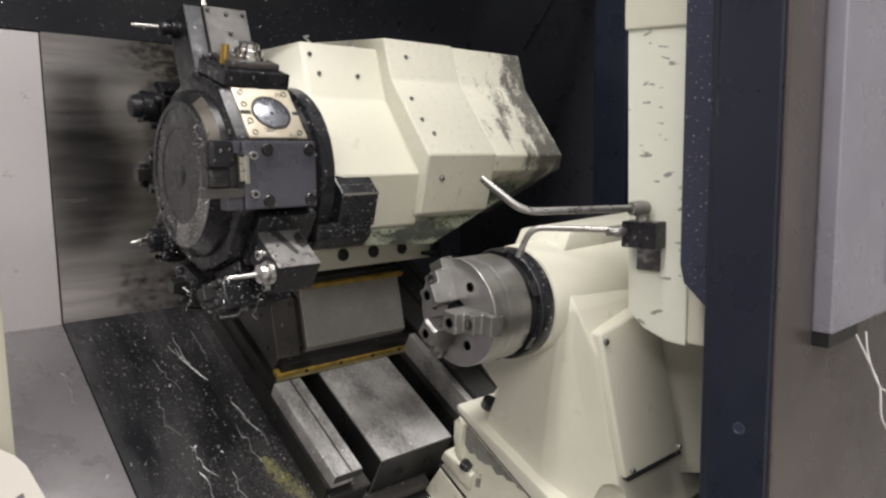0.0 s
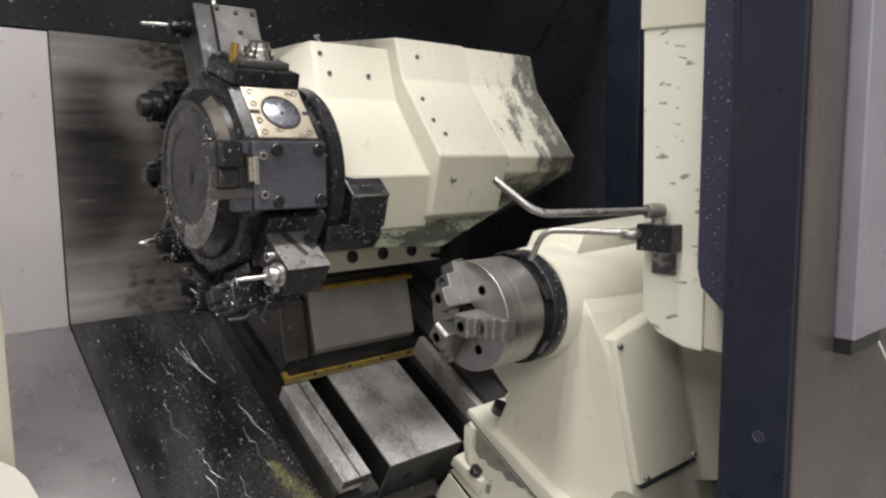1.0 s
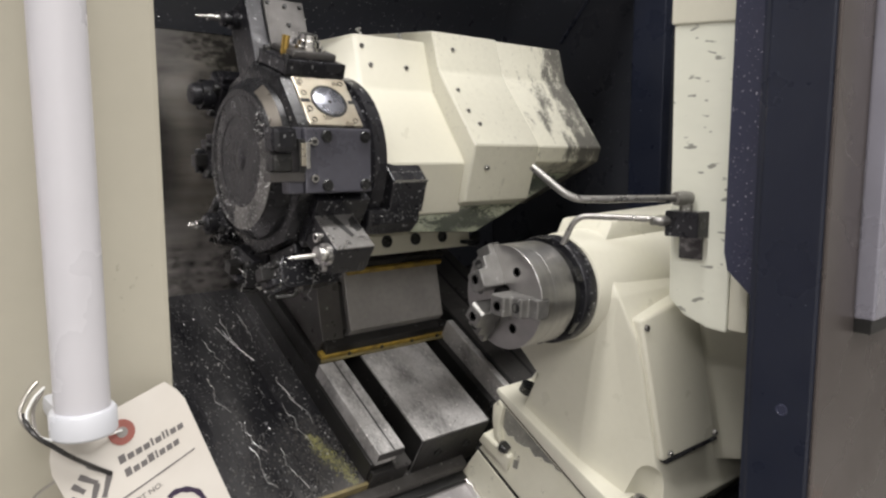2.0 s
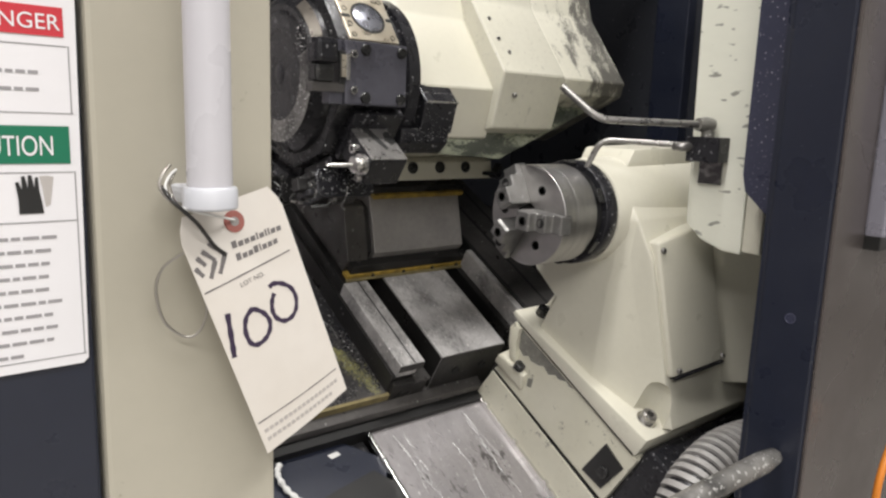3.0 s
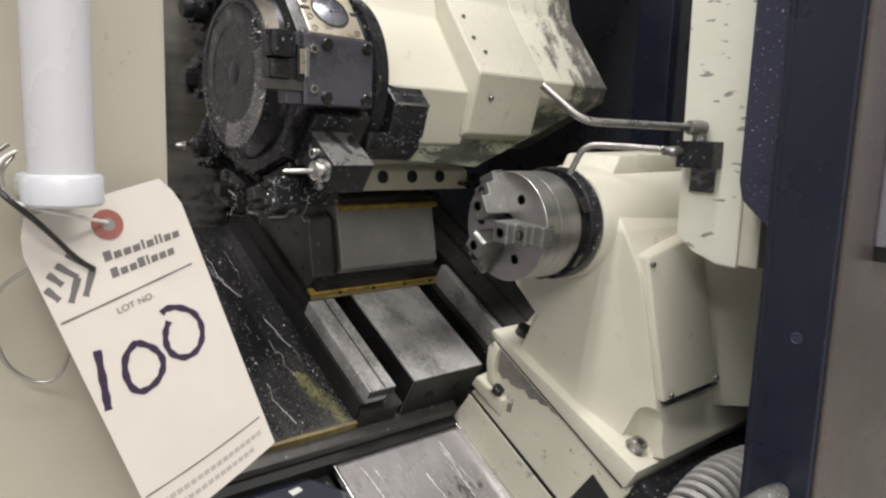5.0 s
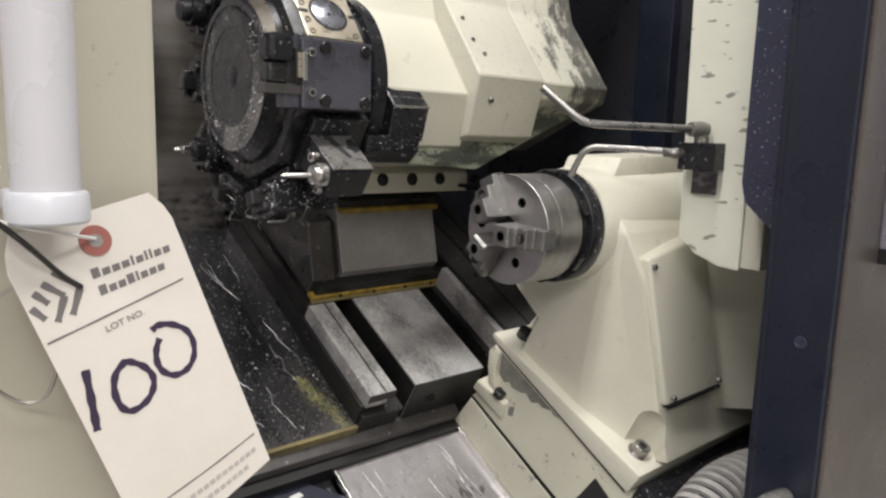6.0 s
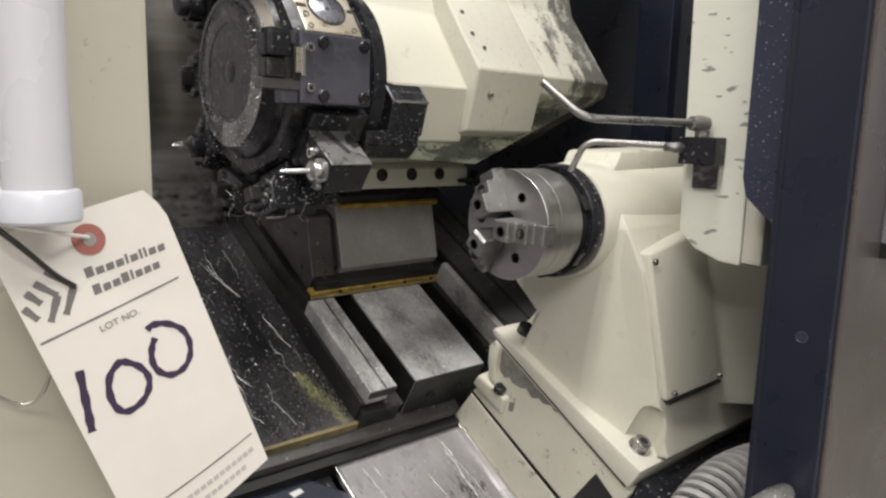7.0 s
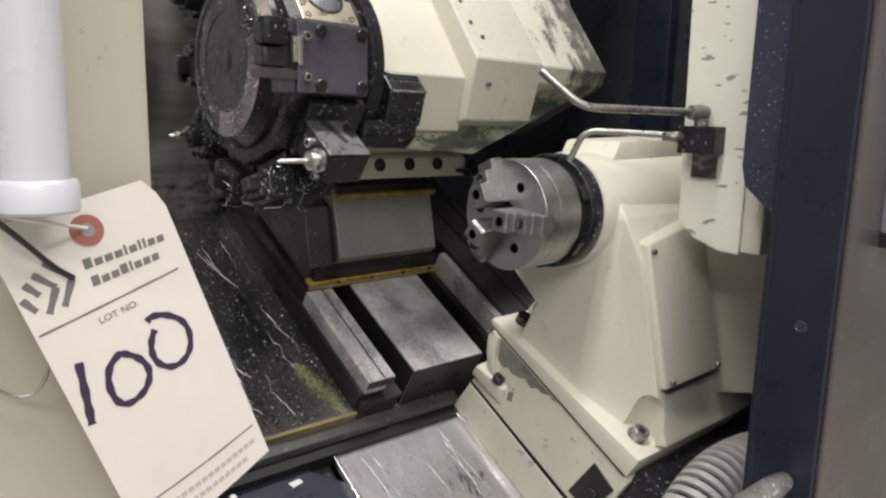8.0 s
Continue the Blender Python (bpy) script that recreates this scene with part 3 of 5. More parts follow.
part("plug", lathe([(0, 0.0262), (0.0040, 0.0258), (0.0048, 0.024)], (0, 0, 0), 40, M @ pose(0.512, A, 0, 0, 0, 90)), PLUG, pocket, "dull steel plug in the bore", smooth=True)
part("plug_dot", lathe([(0, 0.003), (0.0055, 0.003)], (0, 0, 0), 10, M @ pose(0.512, A, 0.002, 0, 0, 90)), HOLE, pocket)
for x, s in ((0.475, -0.036), (0.545, -0.036), (0.475, 0.036), (0.545, 0.036), (0.474, -0.014), (0.474, 0.016)):
    part("tapped_hole", lathe([(0, 0.0045), (0.0045, 0.0045), (0.0045, 0.0036), (0.003, 0.0034)], (0, 0, 0), 14, M @ pose(x, A, s, 0, 0, 90)), HOLE, pocket, smooth=True)
for x0, x1 in ((0.4645, 0.479), (0.546, 0.5555)):
    part("key_slot", box(x0, x1, A + 0.002, A + 0.0042, -0.003, 0.003, M), HOLE, pocket)


def screws4(parent, m, h, xs, ss, r=0.0085):
    for x in xs:
        for s in ss:
            cap_screw(parent, m @ Vector((x, h, s)), m.to_3x3() @ Vector((0, 1, 0)), r, 0.005)


# turning tool block with its insert holder, facing the front
M = station(0)
t0 = thing("turning_tool_block", M @ Vector((0.51, A, 0)), "blue-black tool block with four cap screws and a square insert tool", "tool holder", "tool holders on the turret")
part("block", box(0.440, 0.552, A + 0.0008, A + 0.027, -0.046, 0.047, M, 0.003), BLACK_FACE, t0)
part("front_cheek", box(0.416, 0.4398, A + 0.0008, A + 0.022, 0.018, 0.047, M, 0.002), BLACK_FACE, t0)
part("upper_cheek", box(0.418, 0.4398, A + 0.0008, A + 0.020, -0.046, -0.028, M, 0.002), BLACK_FACE, t0)
part("tool_slot", box(0.430, 0.441, A + 0.004, A + 0.0275, -0.030, 0.018, M, 0.002), HOLE, t0)
part("clamp_wedge", box(0.388, 0.425, A + 0.002, A + 0.036, -0.046, -0.010, M, 0.008), BLACK, t0, "rounded black clamp")
part("clamp_root", box(0.390, 0.420, A + 0.002, A + 0.030, -0.009, 0.016, M, 0.005), SCREW, t0, "chip-flecked clamp root")
part("tool_shank", box(0.386, 0.440, A + 0.006, A + 0.026, 0.0165, 0.030, M, 0.001), IRON, t0, "square steel tool shank")
part("insert", box(0.432, 0.440, A + 0.020, A + 0.032, -0.024, 0.008, M, 0.001), POCKET, t0, "gold coated carbide insert")
part("insert_seat", box(0.4405, 0.447, A + 0.020, A + 0.030, -0.026, 0.012, M, 0.001), STEEL, t0)
screws4(t0, M, A + 0.027, (0.475, 0.540), (-0.034, 0.036))
for q in (-0.026, 0.026):
    cap_screw(t0, M @ Vector((0.453, A + 0.027, q)), M.to_3x3() @ Vector((0, 1, 0)), 0.0065, 0.006, "set_screw", STEEL)

# drill block under it, standing lower
M = station(-36)
t1 = thing("drill_block", M @ Vector((0.51, A, 0)), "dark tool block with a scratched top and a small drill", "tool holder", "tool holders on the turret")
part("foot", box(0.468, 0.560, A + 0.0008, A + 0.018, -0.045, 0.045, M, 0.002), BLACK, t1)
part("block", box(0.470, 0.537, A + 0.011, A + 0.093, -0.015, 0.033, M, 0.003), BLACK, t1)
top = part("top_plate", box(0.4705, 0.5365, A + 0.013, A + 0.0925, -0.0175, -0.0155, M, 0.001), PIPE, t1, "scratched grey upper face")
part("groove", prism([(0.487, A + 0.014), (0.501, A + 0.014), (0.514, A + 0.066), (0.508, A + 0.070)], -0.0182, -0.0172, M, axis=2), HOLE, top)
part("oil_smear", prism([(0.522, A + 0.030), (0.534, A + 0.022), (0.536, A + 0.052), (0.524, A + 0.058), (0.518, A + 0.046)], -0.0180, -0.0174, M, axis=2), SCREW, top)
at = M @ Matrix.Translation((0, A + 0.0800, 0.003))
part("collet_nut", lathe([(0.447, 0.009), (0.450, 0.013), (0.456, 0.0135), (0.457, 0.011), (0.460, 0.011), (0.461, 0.0165), (0.468, 0.0165), (0.471, 0.014)], (0, 0, 0), 24, at), STEEL, t1, "bright collet nut", smooth=True)
part("drill", lathe([(0.404, 0.001), (0.408, 0.0030), (0.448, 0.0034)], (0, 0, 0), 14, at), STEEL, t1, "short bright drill", smooth=True)
cap_screw(t1, M @ Vector((0.468, A + 0.050, -0.004)), (-1, 0, 0), 0.008, 0.008, "set_screw", STEEL)
cap_screw(t1, M @ Vector((0.468, A + 0.084, 0.026)), (-1, 0, 0), 0.006, 0.006, "set_screw", PIPE)

# collet station above the bare plate
M = station(72)
t2 = thing("collet_block", M @ Vector((0.51, A, 0)), "black tool block with a bright stepped collet nose", "tool holder", "tool holders on the turret")
part("foot", box(0.455, 0.560, A + 0.0008, A + 0.024, -0.046, 0.046, M, 0.003), BLACK, t2)
part("body", box(0.470, 0.548, A + 0.024, A + 0.036, -0.034, 0.034, M, 0.004), IRON, t2)
part("collet_nose", lathe([(0, 0.027), (0.007, 0.027), (0.008, 0.022), (0.015, 0.021), (0.016, 0.016), (0.024, 0.014), (0.025, 0.008)], (0, 0, 0), 28, M @ pose(0.512, A + 0.034, 0, 0, 0, 90)), STEEL, t2, "bright stepped nose", smooth=True)
part("brass_pin", lathe([(0, 0.006), (0.028, 0.006)], (0, 0, 0), 12, M @ pose(0.470, A + 0.026, 0.010, 0, 0, 90)), BRASS, t2, "brass coloured pin")
for s in (-0.030, 0.034):
    cap_screw(t2, M @ Vector((0.462, A + 0.024, s)), M.to_3x3() @ Vector((0, 1, 0)), 0.007, 0.006)

# tall block on top with a grey plate and a long drill
M = station(108)
t3 = thing("plated_drill_block", M @ Vector((0.51, A, 0)), "tall dark tool block with a grey screwed plate and a drill", "tool holder", "tool holders on the turret")
part("body", box(0.455, 0.556, A + 0.0008, A + 0.115, -0.020, 0.045, M, 0.003), BLACK, t3)
plate = part("plate", box(0.484, 0.556, A + 0.030, A + 0.112, 0.0455, 0.052, M, 0.002), IRON, t3, "grey steel cover plate")
for x, h in ((0.490, 0.104), (0.520, 0.100), (0.548, 0.102), (0.522, 0.068)):
    cap_screw(plate, M @ Vector((x, A + h, 0.052)), M.to_3x3() @ Vector((0, 0, 1)), 0.004, 0.003, "screw")
part("collet_nut", lathe([(0.424, 0.008), (0.428, 0.0125), (0.436, 0.0125), (0.437, 0.010), (0.441, 0.010), (0.442, 0.015), (0.456, 0.0145)], (0, 0, 0), 24, M @ Matrix.Translation((0, A + 0.088, 0.010))), BLACK, t3, smooth=True)
part("drill", lathe([(0.384, 0.001), (0.390, 0.0038), (0.402, 0.0038), (0.403, 0.0055), (0.426, 0.0055)], (0, 0, 0), 14, M @ Matrix.Translation((0, A + 0.088, 0.010))), STEEL, t3, "bright drill", smooth=True)
part("nozzle", lathe([(0, 0.006), (0.026, 0.005)], (0, 0, 0), 12, M @ pose(0.497, A + 0.114, 0.03, 0, 0, 90)), STEEL, t3, "short coolant nozzle", smooth=True)


def boring(phi, label, long_nose, r, bar=False, plain=False):
    m = station(phi)
    t = thing("boring_block", m @ Vector((0.51, A, 0)), label, "tool holder", "tool holders on the turret")
    part("foot", box(0.464, 0.558, A + 0.0008, A + 0.020, -0.044, 0.044, m, 0.003), BLACK, t)
    body = [(0.448, A + 0.018), (0.440, A + 0.030), (0.440, A + 0.058), (0.450, A + 0.068), (0.540, A + 0.068), (0.548, A + 0.056), (0.548, A + 0.018)]
    part("body", prism(body, -0.033, 0.036, m, 0.003, axis=2), BLACK, t)
    part("clamp_bar", box(0.446, 0.500, A + 0.022, A + 0.050, 0.036, 0.046, m, 0.003), BLACK, t)
    at = m @ Matrix.Translation((0, A + 0.044, 0))
    if plain:
        part("square_shank", box(0.418, 0.446, A + 0.030, A + 0.050, -0.012, 0.010, m, 0.002), WAY_DARK, t, "square tool shank")
        part("clamp_wedge", box(0.428, 0.450, A + 0.050, A + 0.062, -0.024, 0.020, m, 0.004), BLACK, t)
    else:
        nose = part("nose", lathe([(0.440 - long_nose, r * 0.45), (0.442 - long_nose, r * 0.75), (0.447 - long_nose, r * 0.86), (0.432 - long_nose * 0.3, r * 0.86), (0.432 - long_nose * 0.3, r * 1.1), (0.438 - long_nose * 0.2, r * 1.15), (0.442, r * 1.15)], (0, 0, 0), 28, at), BLACK, t, "round holder nose", smooth=True)
        for k in range(6):
            part("nut_notch", box(0.430 - long_nose * 0.3, 0.437 - long_nose * 0.2, r * 0.98, r * 1.17, -0.0025, 0.0025, at @ pose(0, 0, 0, 60 * k + 14)), HOLE, nose)
        part("bore", lathe([(0.4395 - long_nose, r * 0.44), (0.4392 - long_nose, r * 0.40), (0.444 - long_nose, r * 0.38)], (0, 0, 0), 18, at), HOLE, nose)
    if bar:
        part("bar", lathe([(0.414 - long_nose, r * 0.12), (0.418 - long_nose, r * 0.26), (0.428 - long_nose, r * 0.26), (0.428 - long_nose, r * 0.4), (0.442 - long_nose, r * 0.4)], (0, 0, 0), 14, at), STEEL, t, "bright tool bar", smooth=True)
    for q in (-0.024, 0.024):
        cap_screw(t, m @ Vector((0.444, A + 0.028, q)), (-1, 0, 0), 0.0075, 0.008)
    pipe = part("coolant_nozzle", tube(rounded_bend([m @ Vector((0.470, A + 0.066, -0.020)), m @ Vector((0.462, A + 0.080, -0.020)), m @ Vector((0.436, A + 0.078, -0.012))], 0.006, 4), 0.0040, 10), SCREW, t, smooth=True)
    part("nozzle_nut", lathe([(0, 0.0075), (0.008, 0.0075)], (0, 0, 0), 6, along(m @ Vector((0.472, A + 0.0665, -0.020)), m.to_3x3() @ Vector((-0.3, 1, 0)))), PIPE, pipe)
    return t


boring(144, "black boring block with a round collet nose", 0.036, 0.022)
boring(180, "square black tool block, dark with oil", 0.004, 0.018, plain=True)
boring(216, "black drill block with a short bright drill", 0.022, 0.017, True)
boring(252, "black tool block hung with stringy chips", 0.006, 0.018, plain=True)
boring(288, "black tool block hung with stringy chips", 0.004, 0.020, plain=True)

# black guide block that sits between turret and housing
gb = thing("turret_guide_block", (0.66, 0.19, 1.20), "black stepped steel block bolted to the housing", "block")
part("upper_block", prism([(0.176, 1.2575), (0.150, 1.229), (0.166, 1.176), (0.26, 1.176), (0.26, 1.2575)], 0.618, 0.688, None, 0.003), BLACK, gb)
part("lower_block", prism([(0.164, 1.184), (0.170, 1.158), (0.190, 1.140), (0.28, 1.14), (0.28, 1.184)], 0.580, 0.684, None, 0.006), BLACK, gb)
part("side_plate", box(0.570, 0.614, 0.182, 0.26, 1.165, 1.262, None, 0.005), BLACK, gb)
for z in (1.185, 1.238):
    cap_screw(gb, (0.592, 0.182, z), (0, -1, 0), 0.007, 0.004)
part("scraped_edge", prism([(0.1490, 1.2300), (0.1505, 1.2262), (0.154, 1.2262), (0.154, 1.2310)], 0.621, 0.6885, None, 0.0005), STEEL, gb, "bright scraped edge")

# ---- chuck and headstock ----
CX, CR = 0.717, 0.0825
chuck = thing("lathe_chuck", (0.76, 0.0, 0.967), "three-jaw steel lathe chuck with turned bright rim", "chuck")
part("body", lathe([(CX, 0.020), (CX, CR - 0.0006), (CX + 0.0006, CR), (CX + 0.030, CR), (CX + 0.0302, CR - 0.0003), (CX + 0.0310, CR - 0.0003), (CX + 0.0312, CR), (0.793, CR), (0.793, CR - 0.006)], (0, 0, 1.05), 96), CHROME, chuck, smooth=True)
part("bore", lathe([(CX - 0.0004, 0.021), (CX - 0.0004, 0.016), (CX + 0.02, 0.016)], (0, 0, 1.05), 32), HOLE, chuck, smooth=True)
part("gap", lathe([(0.793, CR - 0.005), (0.812, CR - 0.005)], (0, 0, 1.05), 64), HOLE, chuck, smooth=True)
back = part("back_plate", lathe([(0.811, 0.080), (0.8115, 0.0875), (0.814, 0.0893), (0.838, 0.0893), (0.841, 0.087)], (0, 0, 1.05), 96), BLACK, chuck, "black chuck adapter ring", smooth=True)
for k in range(6):
    a = radians(25 + 60 * k)
    d = Vector((0, -math.cos(a), math.sin(a)))
    part("slot", box(-0.002, 0.0008, -0.006, 0.006, -0.012, 0.012, along(Vector((0.802, 0, 1.05)) + d * 0.0875, d), 0.001), SCREW, back)
for k, phi in enumerate((-5, 115, 235)):
    r = Vector((0, -math.cos(radians(phi)), math.sin(radians(phi))))
    s = Vector((1, 0, 0)).cross(r)
    m = Matrix(((1, r.x, s.x, 0), (0, r.y, s.y, 0), (0, r.z, s.z, 1.05), (0, 0, 0, 1)))
    part("jaw_slot", box(CX - 0.0006, CX + 0.012, 0.016, CR + 0.0006, -0.011, 0.011, m), HOLE, chuck)
    jaw = part("jaw", prism([(0.016, CX), (0.016, CX - 0.042), (0.020, CX - 0.046), (0.046, CX - 0.046), (0.048, CX - 0.030), (0.066, CX - 0.029), (0.068, CX - 0.013), (0.084, CX - 0.012), (0.086, CX + 0.012), (0.030, CX + 0.012)], -0.0150, 0.0150,
                             m @ Matrix(((0, 1, 0, 0), (1, 0, 0, 0), (0, 0, 1, 0), (0, 0, 0, 1))), 0.0025, axis=2), JAW, chuck, "stepped hard jaw")
    for h, x in ((0.057, CX - 0.0295), (0.034, CX - 0.046)):
        part("screw_hole", lathe([(0, 0.0075), (0.0006, 0.0075), (0.0006, 0.0062), (-0.001, 0.006)], (0, 0, 0), 16, along(m @ Vector((x, h, 0)), (-1, 0, 0))), HOLE, jaw, smooth=True)
    for j in range(4):
        part("serration", box(CX - 0.0015, CX + 0.010, 0.070 + 0.004 * j, 0.0715 + 0.004 * j, -0.0156, 0.0156, m), HOLE, jaw)
    q = radians(phi + 60)
    part("face_screw", lathe([(0, 0.0075), (0.0008, 0.0075), (0.0008, 0.006), (-0.001, 0.0055)], (0, 0, 0), 16, along(Vector((CX, -0.052 * math.cos(q), 1.05 + 0.052 * math.sin(q))), (-1, 0, 0))), HOLE, chuck, smooth=True)


head = thing("headstock", (1.05, 0.0, 0.62), "cream painted cast headstock bolted to the slanted bed", "headstock")
part("barrel", lathe([(0.8425, 0.084), (0.845, 0.0895), (0.856, 0.0915), (0.90, 0.094), (1.20, 0.100), (1.21, 0.09)], (0, 0, 1.05), 72), CREAM, head, smooth=True)


def hollow(ob, bm):
    """Cuts the closed shape bm out of a mesh object."""
    me = bpy.data.meshes.new("cutter")
    bmesh.ops.recalc_face_normals(bm, faces=bm.faces)
    bm.to_mesh(me)
    bm.free()
    tool = new("cutter", me)
    mod = ob.modifiers.new("cut", "BOOLEAN")
    mod.operation, mod.object, mod.solver = "DIFFERENCE", tool, "EXACT"
    bpy.context.view_layer.update()
    done = bpy.data.meshes.new_from_object(ob.evaluated_get(bpy.context.evaluated_depsgraph_get()))
    ob.modifiers.remove(mod)
    bpy.data.objects.remove(tool)
    bpy.data.meshes.remove(me)
    ob.data = done
    


def casting(z, a, b, c, back):
    return [(a[0], back, z), (*a, z), (*b, z), (*c, z), (1.30, c[1], z), (1.30, back, z)]


body = part("casting", loft([casting(0.69, (0.872, -0.025), (0.901, -0.154), (0.912, -0.181), 0.1),
                      casting(0.74, (0.872, -0.032), (0.899, -0.143), (0.909, -0.168), 0.1),
                      casting(0.812, (0.871, -0.04), (0.894, -0.125), (0.903, -0.156), 0.097),
                      casting(0.88, (0.87, -0.05), (0.888, -0.109), (0.896, -0.146), 0.062),
                      casting(0.928, (0.868, -0.058), (0.883, -0.1), (0.891, -0.139), 0.115),
                      casting(0.98, (0.866, -0.07), (0.877, -0.093), (0.885, -0.13), 0.1),
                      casting(1.045, (0.862, -0.078), (0.868, -0.09), (0.876, -0.104), 0.05),
                      casting(1.11, (0.862, -0.052), (0.864, -0.058), (0.87, -0.066), 0.036)], 0.0035, 2, 9), CREAM, head)
# round-ended recess for the spanner over the front bolt
hollow(body, lathe([(-0.02, 0.030), (0.052, 0.030), (0.062, 0.027), (0.070, 0.020), (0.074, 0.010), (0.075, 0.002)], (0, 0, 0), 32, along(BED @ Vector((0.892, -0.330, 0.1385)), LIFT + SLOPE * 0.12)))
part("rear_hump", prism([(0.90, 1.12), (0.925, 1.160), (1.30, 1.172), (1.30, 1.10), (0.90, 1.10)], -0.05, 0.06, None, 0.006, axis=1), CREAM, head, "low cream hump on top", smooth=True)
plate = part("access_plate", loft([[(0.913, -0.1705, 0.780), (1.052, -0.182, 0.790), (1.052, -0.150, 0.790), (0.913, -0.138, 0.780)],
                                   [(0.890, -0.136, 1.010), (1.040, -0.142, 1.040), (1.040, -0.110, 1.040), (0.890, -0.104, 1.010)]], 0.006), CREAM, head, "raised cream access plate with small screws", smooth=True)
for p in ((0.900, -0.141, 0.997), (0.924, -0.1765, 0.793), (1.043, -0.186, 0.801)):
    cap_screw(plate, p, (0, -1, 0.15), 0.0050, 0.003, "screw", PIPE)
# strip puts the dark shade line below the plate into colour
part("plate_gap_shade", loft([[(0.919, -0.1735, 0.7765), (0.919, -0.150, 0.7765), (0.919, -0.150, 0.7802), (0.919, -0.1725, 0.7802)],
                       [(1.054, -0.1845, 0.7865), (1.054, -0.159, 0.7865), (1.054, -0.159, 0.7902), (1.054, -0.1835, 0.7902)]]), BLACK, head, "dark strip for the shade under the plate")
part("side_cover", loft([[(1.055, -0.136, 0.735), (1.135, -0.236, 0.742), (1.30, -0.236, 0.775), (1.30, -0.10, 0.775)],
                         [(1.050, -0.105, 1.06), (1.135, -0.215, 1.06), (1.30, -0.215, 1.06), (1.30, -0.05, 1.06)]], 0.004), CREAM, head, "plain cream side cover", smooth=True)
foot = part("base_flange", prism([(-0.366, 0.100), (-0.366, 0.1415), (-0.012, 0.114), (-0.012, 0.104), (-0.03, 0.101)], 0.851, 1.30, BED, 0.004), CREAM, head, "cream flange on the bed", smooth=True)
part("flange_gap", prism([(-0.360, 0.096), (-0.360, 0.1008), (-0.030, 0.1018), (-0.030, 0.098)], 0.8535, 1.29, BED), HOLE, head)
cap_screw(foot, BED @ Vector((0.905, -0.040, 0.112)), LIFT, 0.0155, 0.020, "bolt")
part("bolt_boss", loft([[BED @ Vector(p) for p in ((0.925, -0.030, 0.08), (0.940, -0.066, 0.08), (0.985, -0.060, 0.08), (0.975, -0.010, 0.08), (0.945, -0.006, 0.08))],
                        [BED @ Vector(p) for p in ((0.932, -0.030, 0.148), (0.944, -0.052, 0.156), (0.975, -0.050, 0.156), (0.968, -0.018, 0.150), (0.948, -0.014, 0.146))]], 0.008), CREAM, foot, "rounded boss behind the bolt", smooth=True)
part("pocket_wall", prism([(0.900, -0.092), (0.950, -0.080), (0.985, -0.064), (1.012, -0.030), (1.030, -0.012), (1.10, -0.012), (1.10, -0.11), (0.90, -0.11)], 0.108, 0.172, BED, 0.004, axis=2, angle=60), CREAM, foot, "rounded recess behind the bolt", smooth=True)
cap_screw(foot, BED @ Vector((0.892, -0.330, 0.1405)), LIFT, 0.0135, 0.016, "bolt", PIPE)
part("washer", lathe([(0, 0.018), (0.003, 0.018)], (0, 0, 0), 24, along(BED @ Vector((0.892, -0.330, 0.1385)), LIFT)), STEEL, foot)

# ---- the cream bed casting under the headstock ----
bed = thing("bed_casting", (0.98, 0.0, 0.5), "cream painted bed casting with flaked dark patches", "casting")
part("upper_side", prism([(-0.046, 0.012), (-0.028, 0.095), (-0.372, 0.094), (-0.368, -0.030), (-0.032, -0.034)], 0.857, 1.30, BED, 0.003), CREAM_WORN, bed)
part("lower_side", prism([(-0.034, -0.036), (-0.372, -0.036), (-0.380, -0.20), (-0.02, -0.20), (-0.026, -0.10)], 0.853, 1.30, BED, 0.003), CREAM_WORN, bed)
part("seam", box(0.8545, 0.87, -0.37, -0.03, -0.0362, -0.0346, BED), HOLE, bed)
part("flaked_patch", prism([(-0.045, 0.0915), (-0.205, 0.0915), (-0.192, 0.087), (-0.185, 0.0905), (-0.168, 0.079), (-0.158, 0.080), (-0.146, 0.068), (-0.136, 0.070), (-0.128, 0.073), (-0.118, 0.064), (-0.098, 0.056), (-0.088, 0.060), (-0.078, 0.050), (-0.060, 0.055)], 0.8562, 0.8575, BED), GRIME, bed, "bare dark patch where paint has gone")
lug = part("bolt_lug", loft([[BED @ Vector(p) for p in ((0.846, -0.030, -0.012), (0.870, -0.030, -0.012), (0.870, -0.114, -0.012), (0.853, -0.114, -0.012))],
                             [BED @ Vector(p) for p in ((0.842, -0.034, 0.016), (0.868, -0.040, 0.032), (0.868, -0.108, 0.032), (0.846, -0.106, 0.024))]], 0.006), CREAM_WORN, bed, "rounded cream lug with a socket bolt", smooth=True)
cap_screw(lug, BED @ Vector((0.850, -0.086, 0.026)), LIFT, 0.011, 0.011, "bolt")
part("rib", prism([(-0.076, 0.026), (-0.056, 0.026), (-0.036, 0.052), (-0.022, 0.080), (-0.028, 0.098), (-0.046, 0.094), (-0.054, 0.062), (-0.064, 0.044)], 0.848, 0.862, BED, 0.004), CREAM_WORN, lug, smooth=True)
sq = part("screw_pocket", prism([(-0.312, 0.068), (-0.304, -0.016), (-0.352, -0.010), (-0.362, 0.060)], 0.8535, 0.8567, BED, 0.001), HOLE, bed, "square dark pocket with a socket bolt")
cap_screw(sq, BED @ Vector((0.8562, -0.338, 0.020)), (-1, 0, 0), 0.012, 0.006, "bolt")
